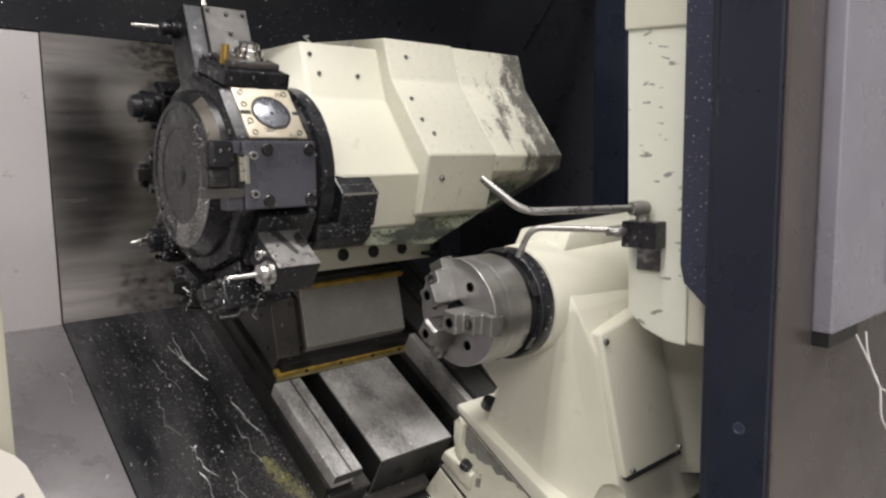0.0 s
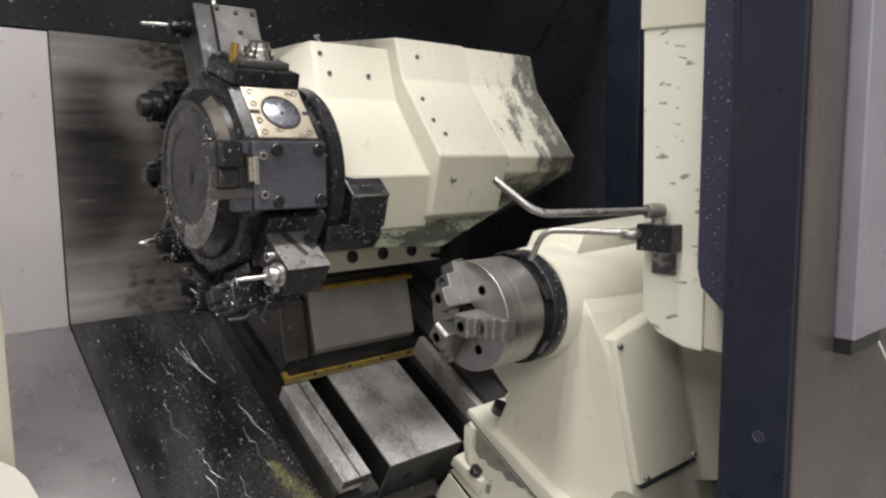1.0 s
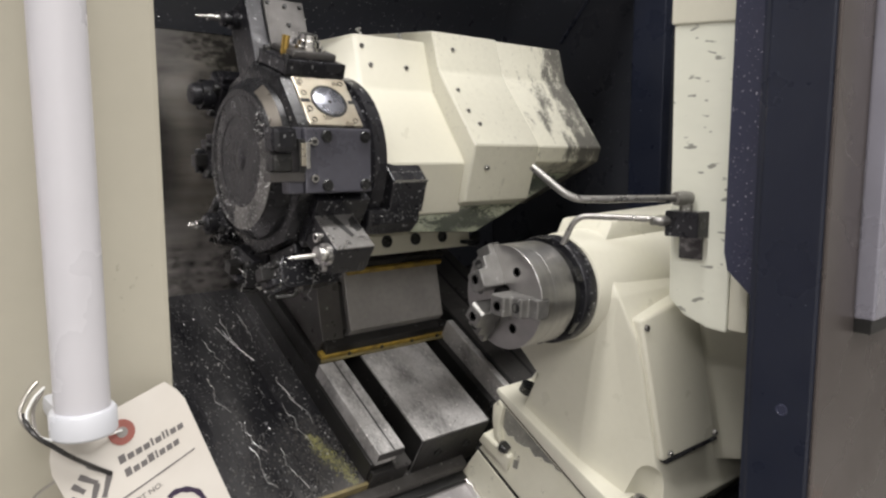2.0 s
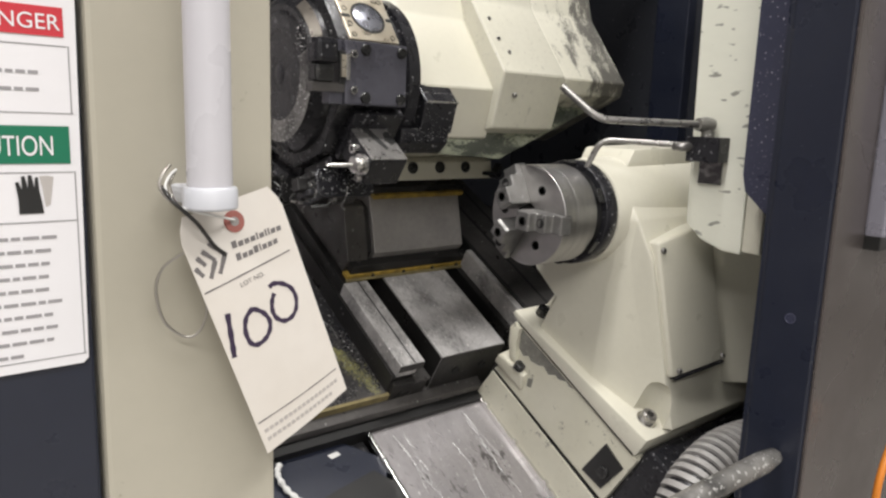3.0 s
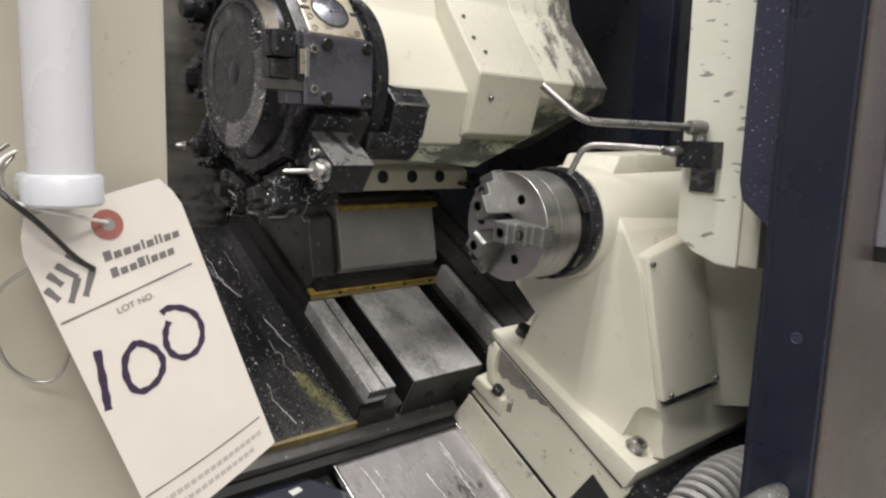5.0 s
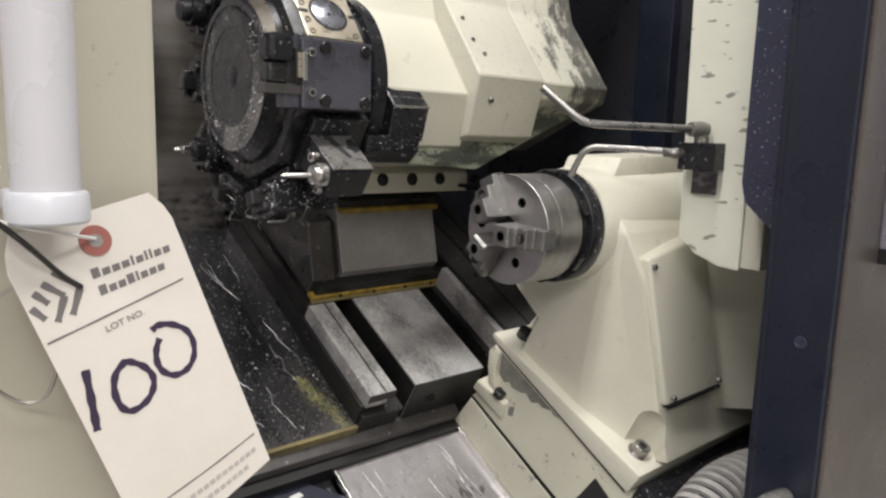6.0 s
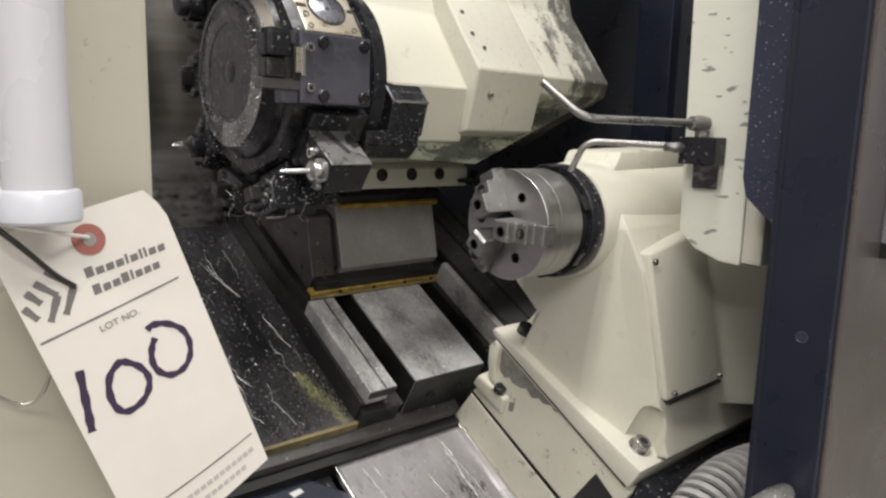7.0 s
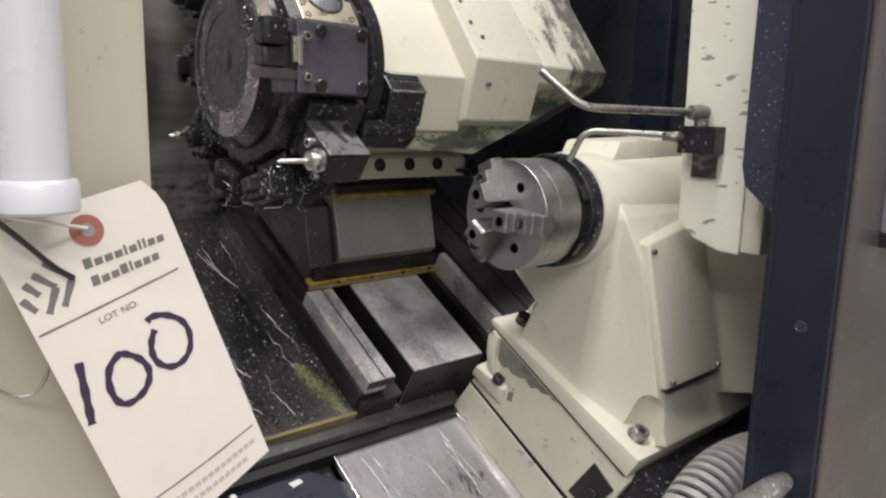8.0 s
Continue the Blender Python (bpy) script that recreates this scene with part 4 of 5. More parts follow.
part("paint_chip", prism([(-0.112, 0.022), (-0.122, 0.030), (-0.128, 0.012), (-0.118, 0.006)], 0.8564, 0.8577, BED), GRIME, bed)
# added black block standing for the dark gap below the flange end
part("dark_gap_block", box(0.864, 1.30, -0.50, -0.368, -0.06, 0.120, BED, 0.01), BLACK, bed, "black block filling the dark gap before the flange")

# ---- chutes and the lip in front of the bed plates ----
lip = thing("bed_lip", (0.5, 0.22, 0.64), "grey steel lip below the bed plates", "ledge")
part("edge_strip", box(-0.45, 0.64, -0.005, 0.002, -0.090, -0.0725, BED, 0.001), EDGE_OLIVE, lip, "yellowed plate edge")
part("ledge", prism([(-0.006, -0.088), (-0.024, -0.092), (-0.028, -0.104), (0.01, -0.112), (0.01, -0.090)], -0.45, 0.86, BED, 0.002), IRON, lip)
# black block in place of the shade below the ledge
part("under_gap_shade", box(-0.45, 0.86, -0.045, 0.02, -0.16, -0.108, BED), HOLE, lip)

chute = thing("chip_chute", (0.71, 0.02, 0.5), "sloping steel chip chute plate streaked with coolant", "chute")
part("plate", box(0.572, 0.850, -0.62, -0.040, -0.126, -0.120, BED, 0.001), CHUTE, chute)
part("left_fold", box(0.568, 0.574, -0.62, -0.038, -0.127, -0.115, BED, 0.001), STEEL, chute, "bright folded edge")
part("right_fold", box(0.846, 0.853, -0.62, -0.036, -0.127, -0.108, BED, 0.001), STEEL, chute, "bright folded edge")
for u in (-0.07, -0.17, -0.27):
    part("clip", box(0.846, 0.858, u, u + 0.012, -0.110, -0.104, BED, 0.001), STEEL, chute)
low = thing("lower_chute", (0.4, 0.1, 0.45), "dark steel lower chute plate", "chute")
part("plate", box(-0.45, 0.568, -0.62, -0.030, -0.150, -0.142, BED, 0.001), BED_PLATE, low)

trap = thing("chip_tray", (0.42, 0.10, 0.55), "black glossy tray lying on the chute", "tray")
part("tray", prism([(0.33, -0.02), (0.52, -0.045), (0.585, -0.105), (0.545, -0.16), (0.40, -0.20), (0.30, -0.20)], -0.1405, -0.1265, BED, 0.003, axis=2), NAVY, trap)
part("opening", prism([(0.43, -0.135), (0.545, -0.115), (0.60, -0.19), (0.45, -0.22)], -0.130, -0.1255, BED, 0.001, axis=2), HOLE, trap)
part("cord", tube(smooth_path([BED @ Vector(p) for p in ((0.385, -0.055, -0.118), (0.372, -0.075, -0.112), (0.378, -0.105, -0.118), (0.395, -0.135, -0.121), (0.41, -0.16, -0.124))], 8), [0.005 + 0.0014 * math.sin(1.7 * i) for i in range(33)], 8), CORD, trap, "knotted white cord", smooth=True)
part("paper_scrap", prism([(0.478, -0.060), (0.498, -0.058), (0.502, -0.066), (0.482, -0.070)], -0.1262, -0.1250, BED, axis=2), CORD, trap)

# ---- ribbed hose and lever in the corner ----
hose = thing("ribbed_hose", (0.86, -0.30, 0.62), "ribbed grey conduit hose full of fine chips", "hose")
hose_line = smooth_path([(1.14, -0.265, 0.640), (1.02, -0.268, 0.668), (0.91, -0.27, 0.672), (0.835, -0.27, 0.640), (0.800, -0.27, 0.58), (0.795, -0.27, 0.52)], 18)
part("liner", tube(hose_line, 0.040, 20), BLACK, hose, smooth=True)
for i in range(2, len(hose_line) - 1, 3):
    d = hose_line[i + 1] - hose_line[i - 1]
    part("rib", lathe([(-0.0056, 0.0395), (-0.0052, 0.0448), (0.0046, 0.0458), (0.0056, 0.0395)], (0, 0, 0), 24, along(hose_line[i], d)), HOSE, hose, smooth=True)
lever = thing("flat_lever", (0.65, -0.40, 0.75), "flat rounded steel lever dusted with chips", "lever")
part("arm", tube([(0.50, -0.398, 0.765), (0.66, -0.400, 0.765), (0.765, -0.405, 0.768), (0.792, -0.407, 0.770), (0.7995, -0.408, 0.771)], [0.013, 0.014, 0.0145, 0.011, 0.005], 14), WORN, lever, smooth=True)

# ---- cover post with manifold and coolant pipes ----
post = thing("pipe_cover_post", (0.98, -0.20, 1.0), "white-cream sheet cover post flecked with chips", "cover")
part("lower_cover", prism([(-0.150, 1.468), (-0.158, 1.046), (-0.185, 1.022), (-0.225, 1.008), (-0.256, 1.006), (-0.256, 1.468)], 0.93, 1.06, None, 0.003), CREAM_FLECK, post, "flecked lower cover with slanted end")
part("upper_cover", prism([(-0.147, 1.95), (-0.147, 1.466), (-0.259, 1.458), (-0.259, 1.95)], 0.926, 1.064, None, 0.003), CREAM, post, "clean upper cover")
part("side_return", box(0.934, 1.06, -0.285, -0.2565, 1.010, 1.95, None, 0.002), CREAM, post, "shaded side return of the cover")
man = thing("coolant_manifold", (0.915, -0.19, 1.17), "small black coolant manifold block with spattered chips", "manifold")
part("block", box(0.898, 0.9295, -0.222, -0.166, 1.147, 1.186, None, 0.002), BLACK, man)
part("foil_tab", box(0.924, 0.9293, -0.214, -0.176, 1.112, 1.147, None, 0.001), WALL_STEEL, man, "dull metal tab below the block")
part("upper_fitting", lathe([(0, 0.010), (0.010, 0.010), (0.010, 0.007), (0.022, 0.007)], (0, 0, 0), 14, pose(0.912, -0.193, 1.185, 0, -90, 0)), GRIME, man, "grimy elbow fitting", smooth=True)
part("elbow", lathe([(-0.012, 0.010), (0.0, 0.012), (0.016, 0.010)], (0, 0, 0), 14, along((0.910, -0.190, 1.205), (-1, 0.35, 0))), GRIME, man, smooth=True)
part("side_fitting", lathe([(0, 0.006), (0.006, 0.008), (0.016, 0.008), (0.020, 0.006), (0.030, 0.006)], (0, 0, 0), 12, along((0.902, -0.172, 1.170), (-1, 0.55, 0))), PIPE, man, smooth=True)
p1 = thing("coolant_pipe", (0.80, -0.14, 1.20), "long bent steel coolant pipe beaded with chips", "pipe", "coolant pipes")
part("pipe", tube(rounded_bend([(0.910, -0.190, 1.205), (0.735, -0.118, 1.207), (0.700, -0.073, 1.254)], 0.022, 8), 0.0055, 14), PIPE, p1, smooth=True)
p2 = thing("coolant_pipe", (0.85, -0.11, 1.16), "short bent steel coolant pipe aimed at the chuck", "pipe", "coolant pipes")
part("pipe", tube(rounded_bend([(0.898, -0.168, 1.172), (0.815, -0.062, 1.176), (0.803, -0.046, 1.130)], 0.020, 8), 0.0048, 14), PIPE, p2, smooth=True)

# ---- door leaf and its rail on the open side ----
door = thing("sliding_door", (1.2, -0.40, 0.3), "open sliding machine door with navy edge and grey face", "door")
part("edge", box(0.800, 1.60, -0.437, -0.360, 0.35, 1.95, None, 0.004), NAVY, door, "navy painted door edge")
part("edge_bevel", box(0.803, 0.812, -0.3605, -0.352, 0.35, 1.95, None, 0.003), NAVY, door)
part("face", box(0.8025, 1.60, -0.442, -0.4365, 0.35, 1.95, None, 0.002), DOOR_GREY, door, "plain grey door face")
frame_ = part("window_frame", box(0.895, 1.60, -0.466, -0.4415, 1.066, 1.95, None, 0.003), FRAME_GREY, door, "raised window frame, reflected light in its paler grey")
part("frame_lip", box(0.897, 0.99, -0.462, -0.4418, 1.048, 1.0662, None, 0.001), HOLE, frame_, "black lower lip")
part("frame_bead", box(1.075, 1.60, -0.470, -0.4655, 1.105, 1.95, None, 0.002), DOOR_GREY, frame_)
part("pane", box(1.085, 1.60, -0.4715, -0.4695, 1.115, 1.95), DARK_PANEL, frame_, "dark door pane")
pin = part("edge_pin", lathe([(0, 0.0075), (0.001, 0.0075), (0.0014, 0.006), (0.0004, 0.0055)], (0, 0, 0), 20, along((0.8000, -0.402, 0.958), (-1, 0, 0))), NAVY_CHIPS, door, "round plugged hole in the edge", smooth=True)
inner = thing("door_frame_strip", (0.88, -0.31, 1.1), "navy frame strip thick with chips", "frame")
part("strip", prism([(-0.338, 1.95), (-0.338, 1.062), (-0.284, 1.110), (-0.278, 1.135), (-0.278, 1.95)], 0.872, 0.93, None, 0.002), NAVY_CHIPS, inner)
cord = thing("hanging_cord", (1.02, -0.47, 0.95), "thin frayed white cord hanging from the door", "cord")
part("strand", tube(smooth_path([(0.985, -0.462, 1.050), (1.03, -0.465, 1.005), (1.06, -0.470, 0.965), (1.075, -0.470, 0.92), (1.12, -0.470, 0.88), (1.16, -0.47, 0.83)], 6), 0.0016, 6), CORD, cord)
part("strand", tube(smooth_path([(1.02, -0.462, 1.048), (1.025, -0.465, 1.015), (1.055, -0.470, 0.97), (1.10, -0.470, 0.945), (1.11, -0.470, 0.90), (1.165, -0.47, 0.84)], 6), 0.0013, 6), CORD, cord)

cable = thing("orange_cable", (0.880, -0.500, 0.658), "bright orange cable hanging beside the open door", "cable")
part("jacket", tube(smooth_path([(0.80, -0.62, 0.006), (0.84, -0.52, 0.02), (0.868, -0.50, 0.20), (0.874, -0.50, 0.45), (0.880, -0.500, 0.658), (0.895, -0.500, 0.702), (0.901, -0.500, 0.742), (0.919, -0.500, 0.777), (0.946, -0.500, 0.802)], 6), 0.005, 12), ORANGE, cable, smooth=True)

# ---- handle on the front column ----
grip = thing("door_handle", (0.009, -0.46, 1.16), "pale grey tubular handle with a grey end bracket", "handle")
part("bar", lathe([(1.159, 0.0112), (2.0, 0.0112)], (0.0085, -0.455, 0), 48, axis=2), TUBE_PAINT, grip, smooth=True)
part("bracket", lathe([(1.1480, 0.0128), (1.1490, 0.0136), (1.1580, 0.0136), (1.1592, 0.0128), (1.1595, 0.0115)], (0.0085, -0.455, 0), 48, axis=2), CAP_PLASTIC, grip, "grey end bracket", smooth=True)
part("bracket_arm", box(-0.001, 0.018, -0.453, -0.4195, 1.1488, 1.1582, None, 0.003), CAP_PLASTIC, grip)

# ---- auction tag on its wire ----
CARD_TL, CARD_TR, CARD_BR, CARD_BL = Vector((-0.0082, -0.446, 1.1413)), Vector((0.0574, -0.428, 1.1569)), Vector((0.1060, -0.430, 1.0221)), Vector((0.0425, -0.4465, 1.0017))


def on_card(a, b, h=0.0):
    """Across and down the card, 0 to 1, and metres in front of it; the card bends a little."""
    p = (1 - b) * ((1 - a) * CARD_TL + a * CARD_TR) + b * ((1 - a) * CARD_BL + a * CARD_BR)
    n = (CARD_TR - CARD_TL).cross(CARD_TL - CARD_BL).normalized()
    n = n if n.y < 0 else -n
    return p + n * (h + 0.0016 * math.sin(math.pi * a) * math.sin(2.2 * b))


def card_patch(outline, h0, h1, steps=1):
    """A flat outline in card coordinates, given thickness."""
    bm = bmesh.new()
    lo, hi = [bm.verts.new(on_card(a, b, h0)) for a, b in outline], [bm.verts.new(on_card(a, b, h1)) for a, b in outline]
    n = len(outline)
    bm.faces.new(lo)
    bm.faces.new(hi[::-1])
    for i in range(n):
        bm.faces.new((lo[i], hi[i], hi[(i + 1) % n], lo[(i + 1) % n]))
    return bm


def card_stroke(points, width, h=0.00055, ratio=2.15):
    """A pen stroke along card coordinates; width is a share of the card's breadth."""
    pts = smooth_path([(a, b * ratio, 0) for a, b in points], 5)
    bm = bmesh.new()
    rows = []
    for i, p in enumerate(pts):
        d = (pts[min(i + 1, len(pts) - 1)] - pts[max(i - 1, 0)]).normalized()
        n = Vector((-d.y, d.x, 0)) * width * (0.5 + 0.08 * math.sin(i * 1.3))
        rows.append([bm.verts.new(on_card(q.x, q.y / ratio, k)) for q in (p + n, p - n) for k in (0.0003, h)])
    for r, s in zip(rows, rows[1:]):
        bm.faces.new((r[1], r[3], s[3], s[1]))
        bm.faces.new((r[0], r[1], s[1], s[0]))
        bm.faces.new((r[3], r[2], s[2], s[3]))
    return bm


tag = thing("auction_tag", on_card(0.5, 1.0), "cream card lot tag with red eyelet and handwritten 100", "tag")
gridded = bmesh.new()
cols, rws = 14, 22
verts = {}
for k in range(2):
    for j in range(rws + 1):
        for i in range(cols + 1):
            a, b = i / cols, j / rws
            cut = 0.085 * max(0, 1 - b * rws / 1.5)
            verts[k, i, j] = gridded.verts.new(on_card(cut + a * (1 - 2 * cut), b, (0.0, 0.0003)[k]))
for j in range(rws):
    for i in range(cols):
        gridded.faces.new([verts[1, i, j], verts[1, i + 1, j], verts[1, i + 1, j + 1], verts[1, i, j + 1]])
        gridded.faces.new([verts[0, i, j], verts[0, i, j + 1], verts[0, i + 1, j + 1], verts[0, i + 1, j]])
edge = [(i, 0) for i in range(cols)] + [(cols, j) for j in range(rws)] + [(i, rws) for i in range(cols, 0, -1)] + [(0, j) for j in range(rws, 0, -1)]
for (i, j), (p, q) in zip(edge, edge[1:] + edge[:1]):
    gridded.faces.new([verts[0, i, j], verts[0, p, q], verts[1, p, q], verts[1, i, j]])
part("card", gridded, CARD, tag, smooth=True)
disc = [(0.491 + 0.092 * math.cos(2 * math.pi * k / 28), 0.080 + 0.0425 * math.sin(2 * math.pi * k / 28)) for k in range(28)]
eye = part("eyelet", card_patch(disc, 0.0003, 0.0009), EYELET, tag, "red fibre eyelet")
part("eyelet_hole", card_patch([(0.491 + 0.040 * math.cos(2 * math.pi * k / 16), 0.080 + 0.0185 * math.sin(2 * math.pi * k / 16)) for k in range(16)], 0.0008, 0.0011), SADDLE, eye)
part("rule", card_stroke([(0.02, 0.287), (0.3, 0.284), (0.6, 0.281), (0.905, 0.279)], 0.011), INK, tag)
part("rule", card_stroke([(0.02, 0.861), (0.3, 0.866), (0.6, 0.870), (0.955, 0.875)], 0.010), INK, tag)
# maker's printing as plain bars of letter size, and its chevron mark
for a0, a1, base, slope, shape in ((0.388, 0.912, 0.176, 0.010, "2111212211"), (0.388, 0.832, 0.226, 0.003, "21122111")):
    wd = (a1 - a0) / sum(0.5 if (c == "2" and 3 < k < 8) else 1.0 for k, c in enumerate(shape))
    a = a0
    for k, c in enumerate(shape):
        step = wd * (0.5 if (c == "2" and 3 < k < 8) else 1.0)
        tall = 0.0275 if c == "2" else 0.0195
        b1 = base + slope * (a - a0) / (a1 - a0)
        x1 = a + step - wd * 0.24
        part("printed_bar", card_patch([(a + 0.006, b1 - tall), (x1 + 0.006, b1 - tall), (x1, b1), (a, b1)], 0.0003, 0.0005), INK, tag)
        a += step
for stroke in ([(0.205, 0.118), (0.304, 0.182), (0.204, 0.243)], [(0.128, 0.138), (0.208, 0.188), (0.117, 0.245)], [(0.069, 0.153), (0.116, 0.192)], [(0.026, 0.187), (0.067, 0.227)]):
    for one, two in zip(stroke, stroke[1:]):
        part("chevron", card_stroke([one, two], 0.036), INK, tag)
for j, b in enumerate((0.900, 0.938)):
    for k in range(17 if j == 0 else 15):
        a = 0.05 + k * 0.052
        part("faint_bar", card_patch([(a, b + 0.001 * k), (a + 0.038, b + 0.001 * k), (a + 0.038, b + 0.016 + 0.001 * k), (a, b + 0.016 + 0.001 * k)], 0.0003, 0.0005), FAINT_INK, tag)
part("figure_one", card_stroke([(0.132, 0.394), (0.100, 0.460), (0.070, 0.520), (0.048, 0.564)], 0.044), MARKER, tag, "handwritten figure 1")
part("figure_nought", card_stroke([(0.350, 0.424), (0.270, 0.445), (0.222, 0.490), (0.222, 0.540), (0.271, 0.565), (0.360, 0.562), (0.430, 0.540), (0.463, 0.505), (0.438, 0.464), (0.375, 0.432), (0.335, 0.424)], 0.040), MARKER, tag, "handwritten figure 0")
part("figure_nought", card_stroke([(0.575, 0.380), (0.620, 0.374), (0.700, 0.388), (0.780, 0.425), (0.800, 0.470), (0.765, 0.515), (0.690, 0.540), (0.600, 0.538), (0.535, 0.508), (0.525, 0.470), (0.555, 0.435), (0.600, 0.412)], 0.040), MARKER, tag, "handwritten figure 0")


def lettering(name, words, size, put, material, parent, label=""):
    """Words in the built-in font, as a thin mesh; put maps (x, y) of the text to the world."""
    cu = bpy.data.curves.new(name, "FONT")
    cu.body, cu.size, cu.extrude = words, size, 0.0
    tmp = new(name + "_outline", cu)
    me = bpy.data.meshes.new_from_object(tmp.evaluated_get(bpy.context.evaluated_depsgraph_get()))
    bpy.data.objects.remove(tmp)
    bpy.data.curves.remove(cu)
    bm = bmesh.new()
    bm.from_mesh(me)
    bpy.data.meshes.remove(me)
    wide = max(v.co.x for v in bm.verts)
    for v in bm.verts:
        v.co = put(v.co.x / wide, v.co.y)
    return part(name, bm, material, parent, label)


lettering("lot_words", "LOT NO.", 1.0, lambda x, y: on_card(0.325 + 0.25 * x, 0.325 - 0.026 * y, 0.0008), INK, tag)

# wire through the eyelet, twisted round the bracket, and a loose ring of it
wire = thing("tag_wire", (0.0, -0.44, 1.15), "thin bent wire twisted round the handle bracket", "wire")
part("twist", tube(smooth_path([on_card(0.491, 0.074, 0.001), (0.0087, -0.456, 1.1447), (0.0, -0.457, 1.1469), (-0.0074, -0.457, 1.1498), (-0.0112, -0.455, 1.1538), (-0.0121, -0.450, 1.1590), (-0.0083, -0.445, 1.1640), (-0.0030, -0.440, 1.1668)], 8), 0.0007, 8), CORD, wire, "pale strand", smooth=True)
part("loop", tube(smooth_path([(-0.0040, -0.440, 1.1652), (-0.0090, -0.447, 1.1600), (-0.0102, -0.455, 1.1540), (-0.0088, -0.458, 1.1506), (-0.0128, -0.452, 1.1548), (-0.0140, -0.447, 1.1600), (-0.0100, -0.442, 1.1656), (-0.0050, -0.437, 1.1690)], 8), 0.0009, 8), WIRE, wire, smooth=True)
part("tail", tube(smooth_path([(-0.0130, -0.448, 1.1590), (-0.0122, -0.455, 1.1550), (-0.0095, -0.458, 1.1510), (-0.0042, -0.458, 1.1458), (0.0016, -0.457, 1.1399), on_card(0.235, 0.135, 0.002), on_card(0.304, 0.182, 0.0015)], 8), 0.0011, 8), WAY_DARK, wire, "dark strand", smooth=True)
part("ring", tube(smooth_path([(0.000, -0.438, 1.123), (-0.009, -0.433, 1.115), (-0.0125, -0.431, 1.103), (-0.0085, -0.431, 1.085), (0.002, -0.432, 1.0755), (0.009, -0.434, 1.078), (0.0125, -0.436, 1.089), (0.010, -0.438, 1.101), (0.003, -0.440, 1.118), (0.0, -0.440, 1.128)], 8), 0.0008, 8), WIRE, wire, smooth=True)

# ---- safety sign on the navy panel ----
sign = thing("safety_sign", (-0.085, -0.4165, 1.07), "white safety notice with red and green headers", "sign")
SY = -0.4165


def sign_rect(name, x0, x1, z0, z1, h, material, label="", parent=None):
    return part(name, box(x0, x1, SY - h, SY - h + 0.0004, z0, z1), material, parent or sign, label)


part("board", prism([(-0.104, 1.066), (-0.046, 1.066), (-0.0435, 1.0685), (-0.0405, 1.318), (-0.104, 1.318)], SY - 0.0012, SY + 0.0013, None, 0, axis=1), SIGN_WHITE, sign)
for z0, z1, m_, words in ((1.286, 1.299, SIGN_RED, ""), (1.2290, 1.2425, SIGN_RED, "DANGER"), (1.1690, 1.1870, SIGN_GREEN, "CAUTION")):
    hd = sign_rect("header", -0.0985, -0.0470, z0, z1, 0.0018, m_, "coloured header bar")
    if words:
        lettering("header_words", words, 1.0, lambda x, y, z0=z0, z1=z1, x0=(-0.0885 if words == "DANGER" else -0.0945): Vector((x0 + 0.0400 * x, SY - 0.0022, z0 + (z1 - z0) * (0.22 + 0.75 * y))), SIGN_WHITE, hd)
    else:
        for k in range(6):
            sign_rect("header_bar", -0.093 + 0.007 * k, -0.088 + 0.007 * k, z0 + 0.003, z1 - 0.003, 0.0022, SIGN_WHITE, parent=hd)
for z0, z1 in ((1.248, 1.281), (1.193, 1.225), (1.071, 1.165)):
    for x0, x1, a, c in ((-0.0985, -0.0460, z1 - 0.0004, z1), (-0.0985, -0.0445, z0, z0 + 0.0004), (-0.0455, -0.0450, z0, z1), (-0.0990, -0.0985, z0, z1)):
        sign_rect("frame_line", x0, x1, a, c, 0.0016, SIGN_TEXT)
sign_rect("frame_line", -0.0985, -0.0455, 1.1405, 1.1410, 0.0016, SIGN_TEXT)
random.seed(5)
for z in (1.268, 1.260, 1.212, 1.204, 1.133, 1.1265, 1.120, 1.1135, 1.107, 1.1005, 1.094, 1.0875, 1.081, 1.0745):
    x = -0.0965
    while x < -0.060:
        wd = random.uniform(0.003, 0.007)
        if z < 1.08 and x > -0.075:
            break
        sign_rect("text_bar", x, min(x + wd, -0.052), z - 0.0008, z + 0.0008, 0.0016, SIGN_TEXT)
        x += wd + 0.0012
part("glove_symbol", prism([(-0.0705, 1.1450), (-0.0600, 1.1450), (-0.0605, 1.1500), (-0.0615, 1.1560), (-0.0618, 1.1625), (-0.0630, 1.1625), (-0.0635, 1.1570), (-0.0645, 1.1635), (-0.0660, 1.1635), (-0.0662, 1.1570), (-0.0675, 1.1632), (-0.0688, 1.1630), (-0.0688, 1.1565), (-0.0702, 1.1605), (-0.0715, 1.1600), (-0.0705, 1.1520)], SY - 0.0018, SY - 0.0013, axis=1), HOLE, sign, "black glove symbol")
part("glove_outline", prism([(-0.0590, 1.1480), (-0.0570, 1.1490), (-0.0550, 1.1625), (-0.0575, 1.1632), (-0.0610, 1.1630), (-0.0600, 1.1570)], SY - 0.0016, SY - 0.0012, axis=1), FAINT_INK, sign, "pale glove outline")

# ---- coolant residue, sheen flakes, chips and strings on the plates ----
random.seed(11)


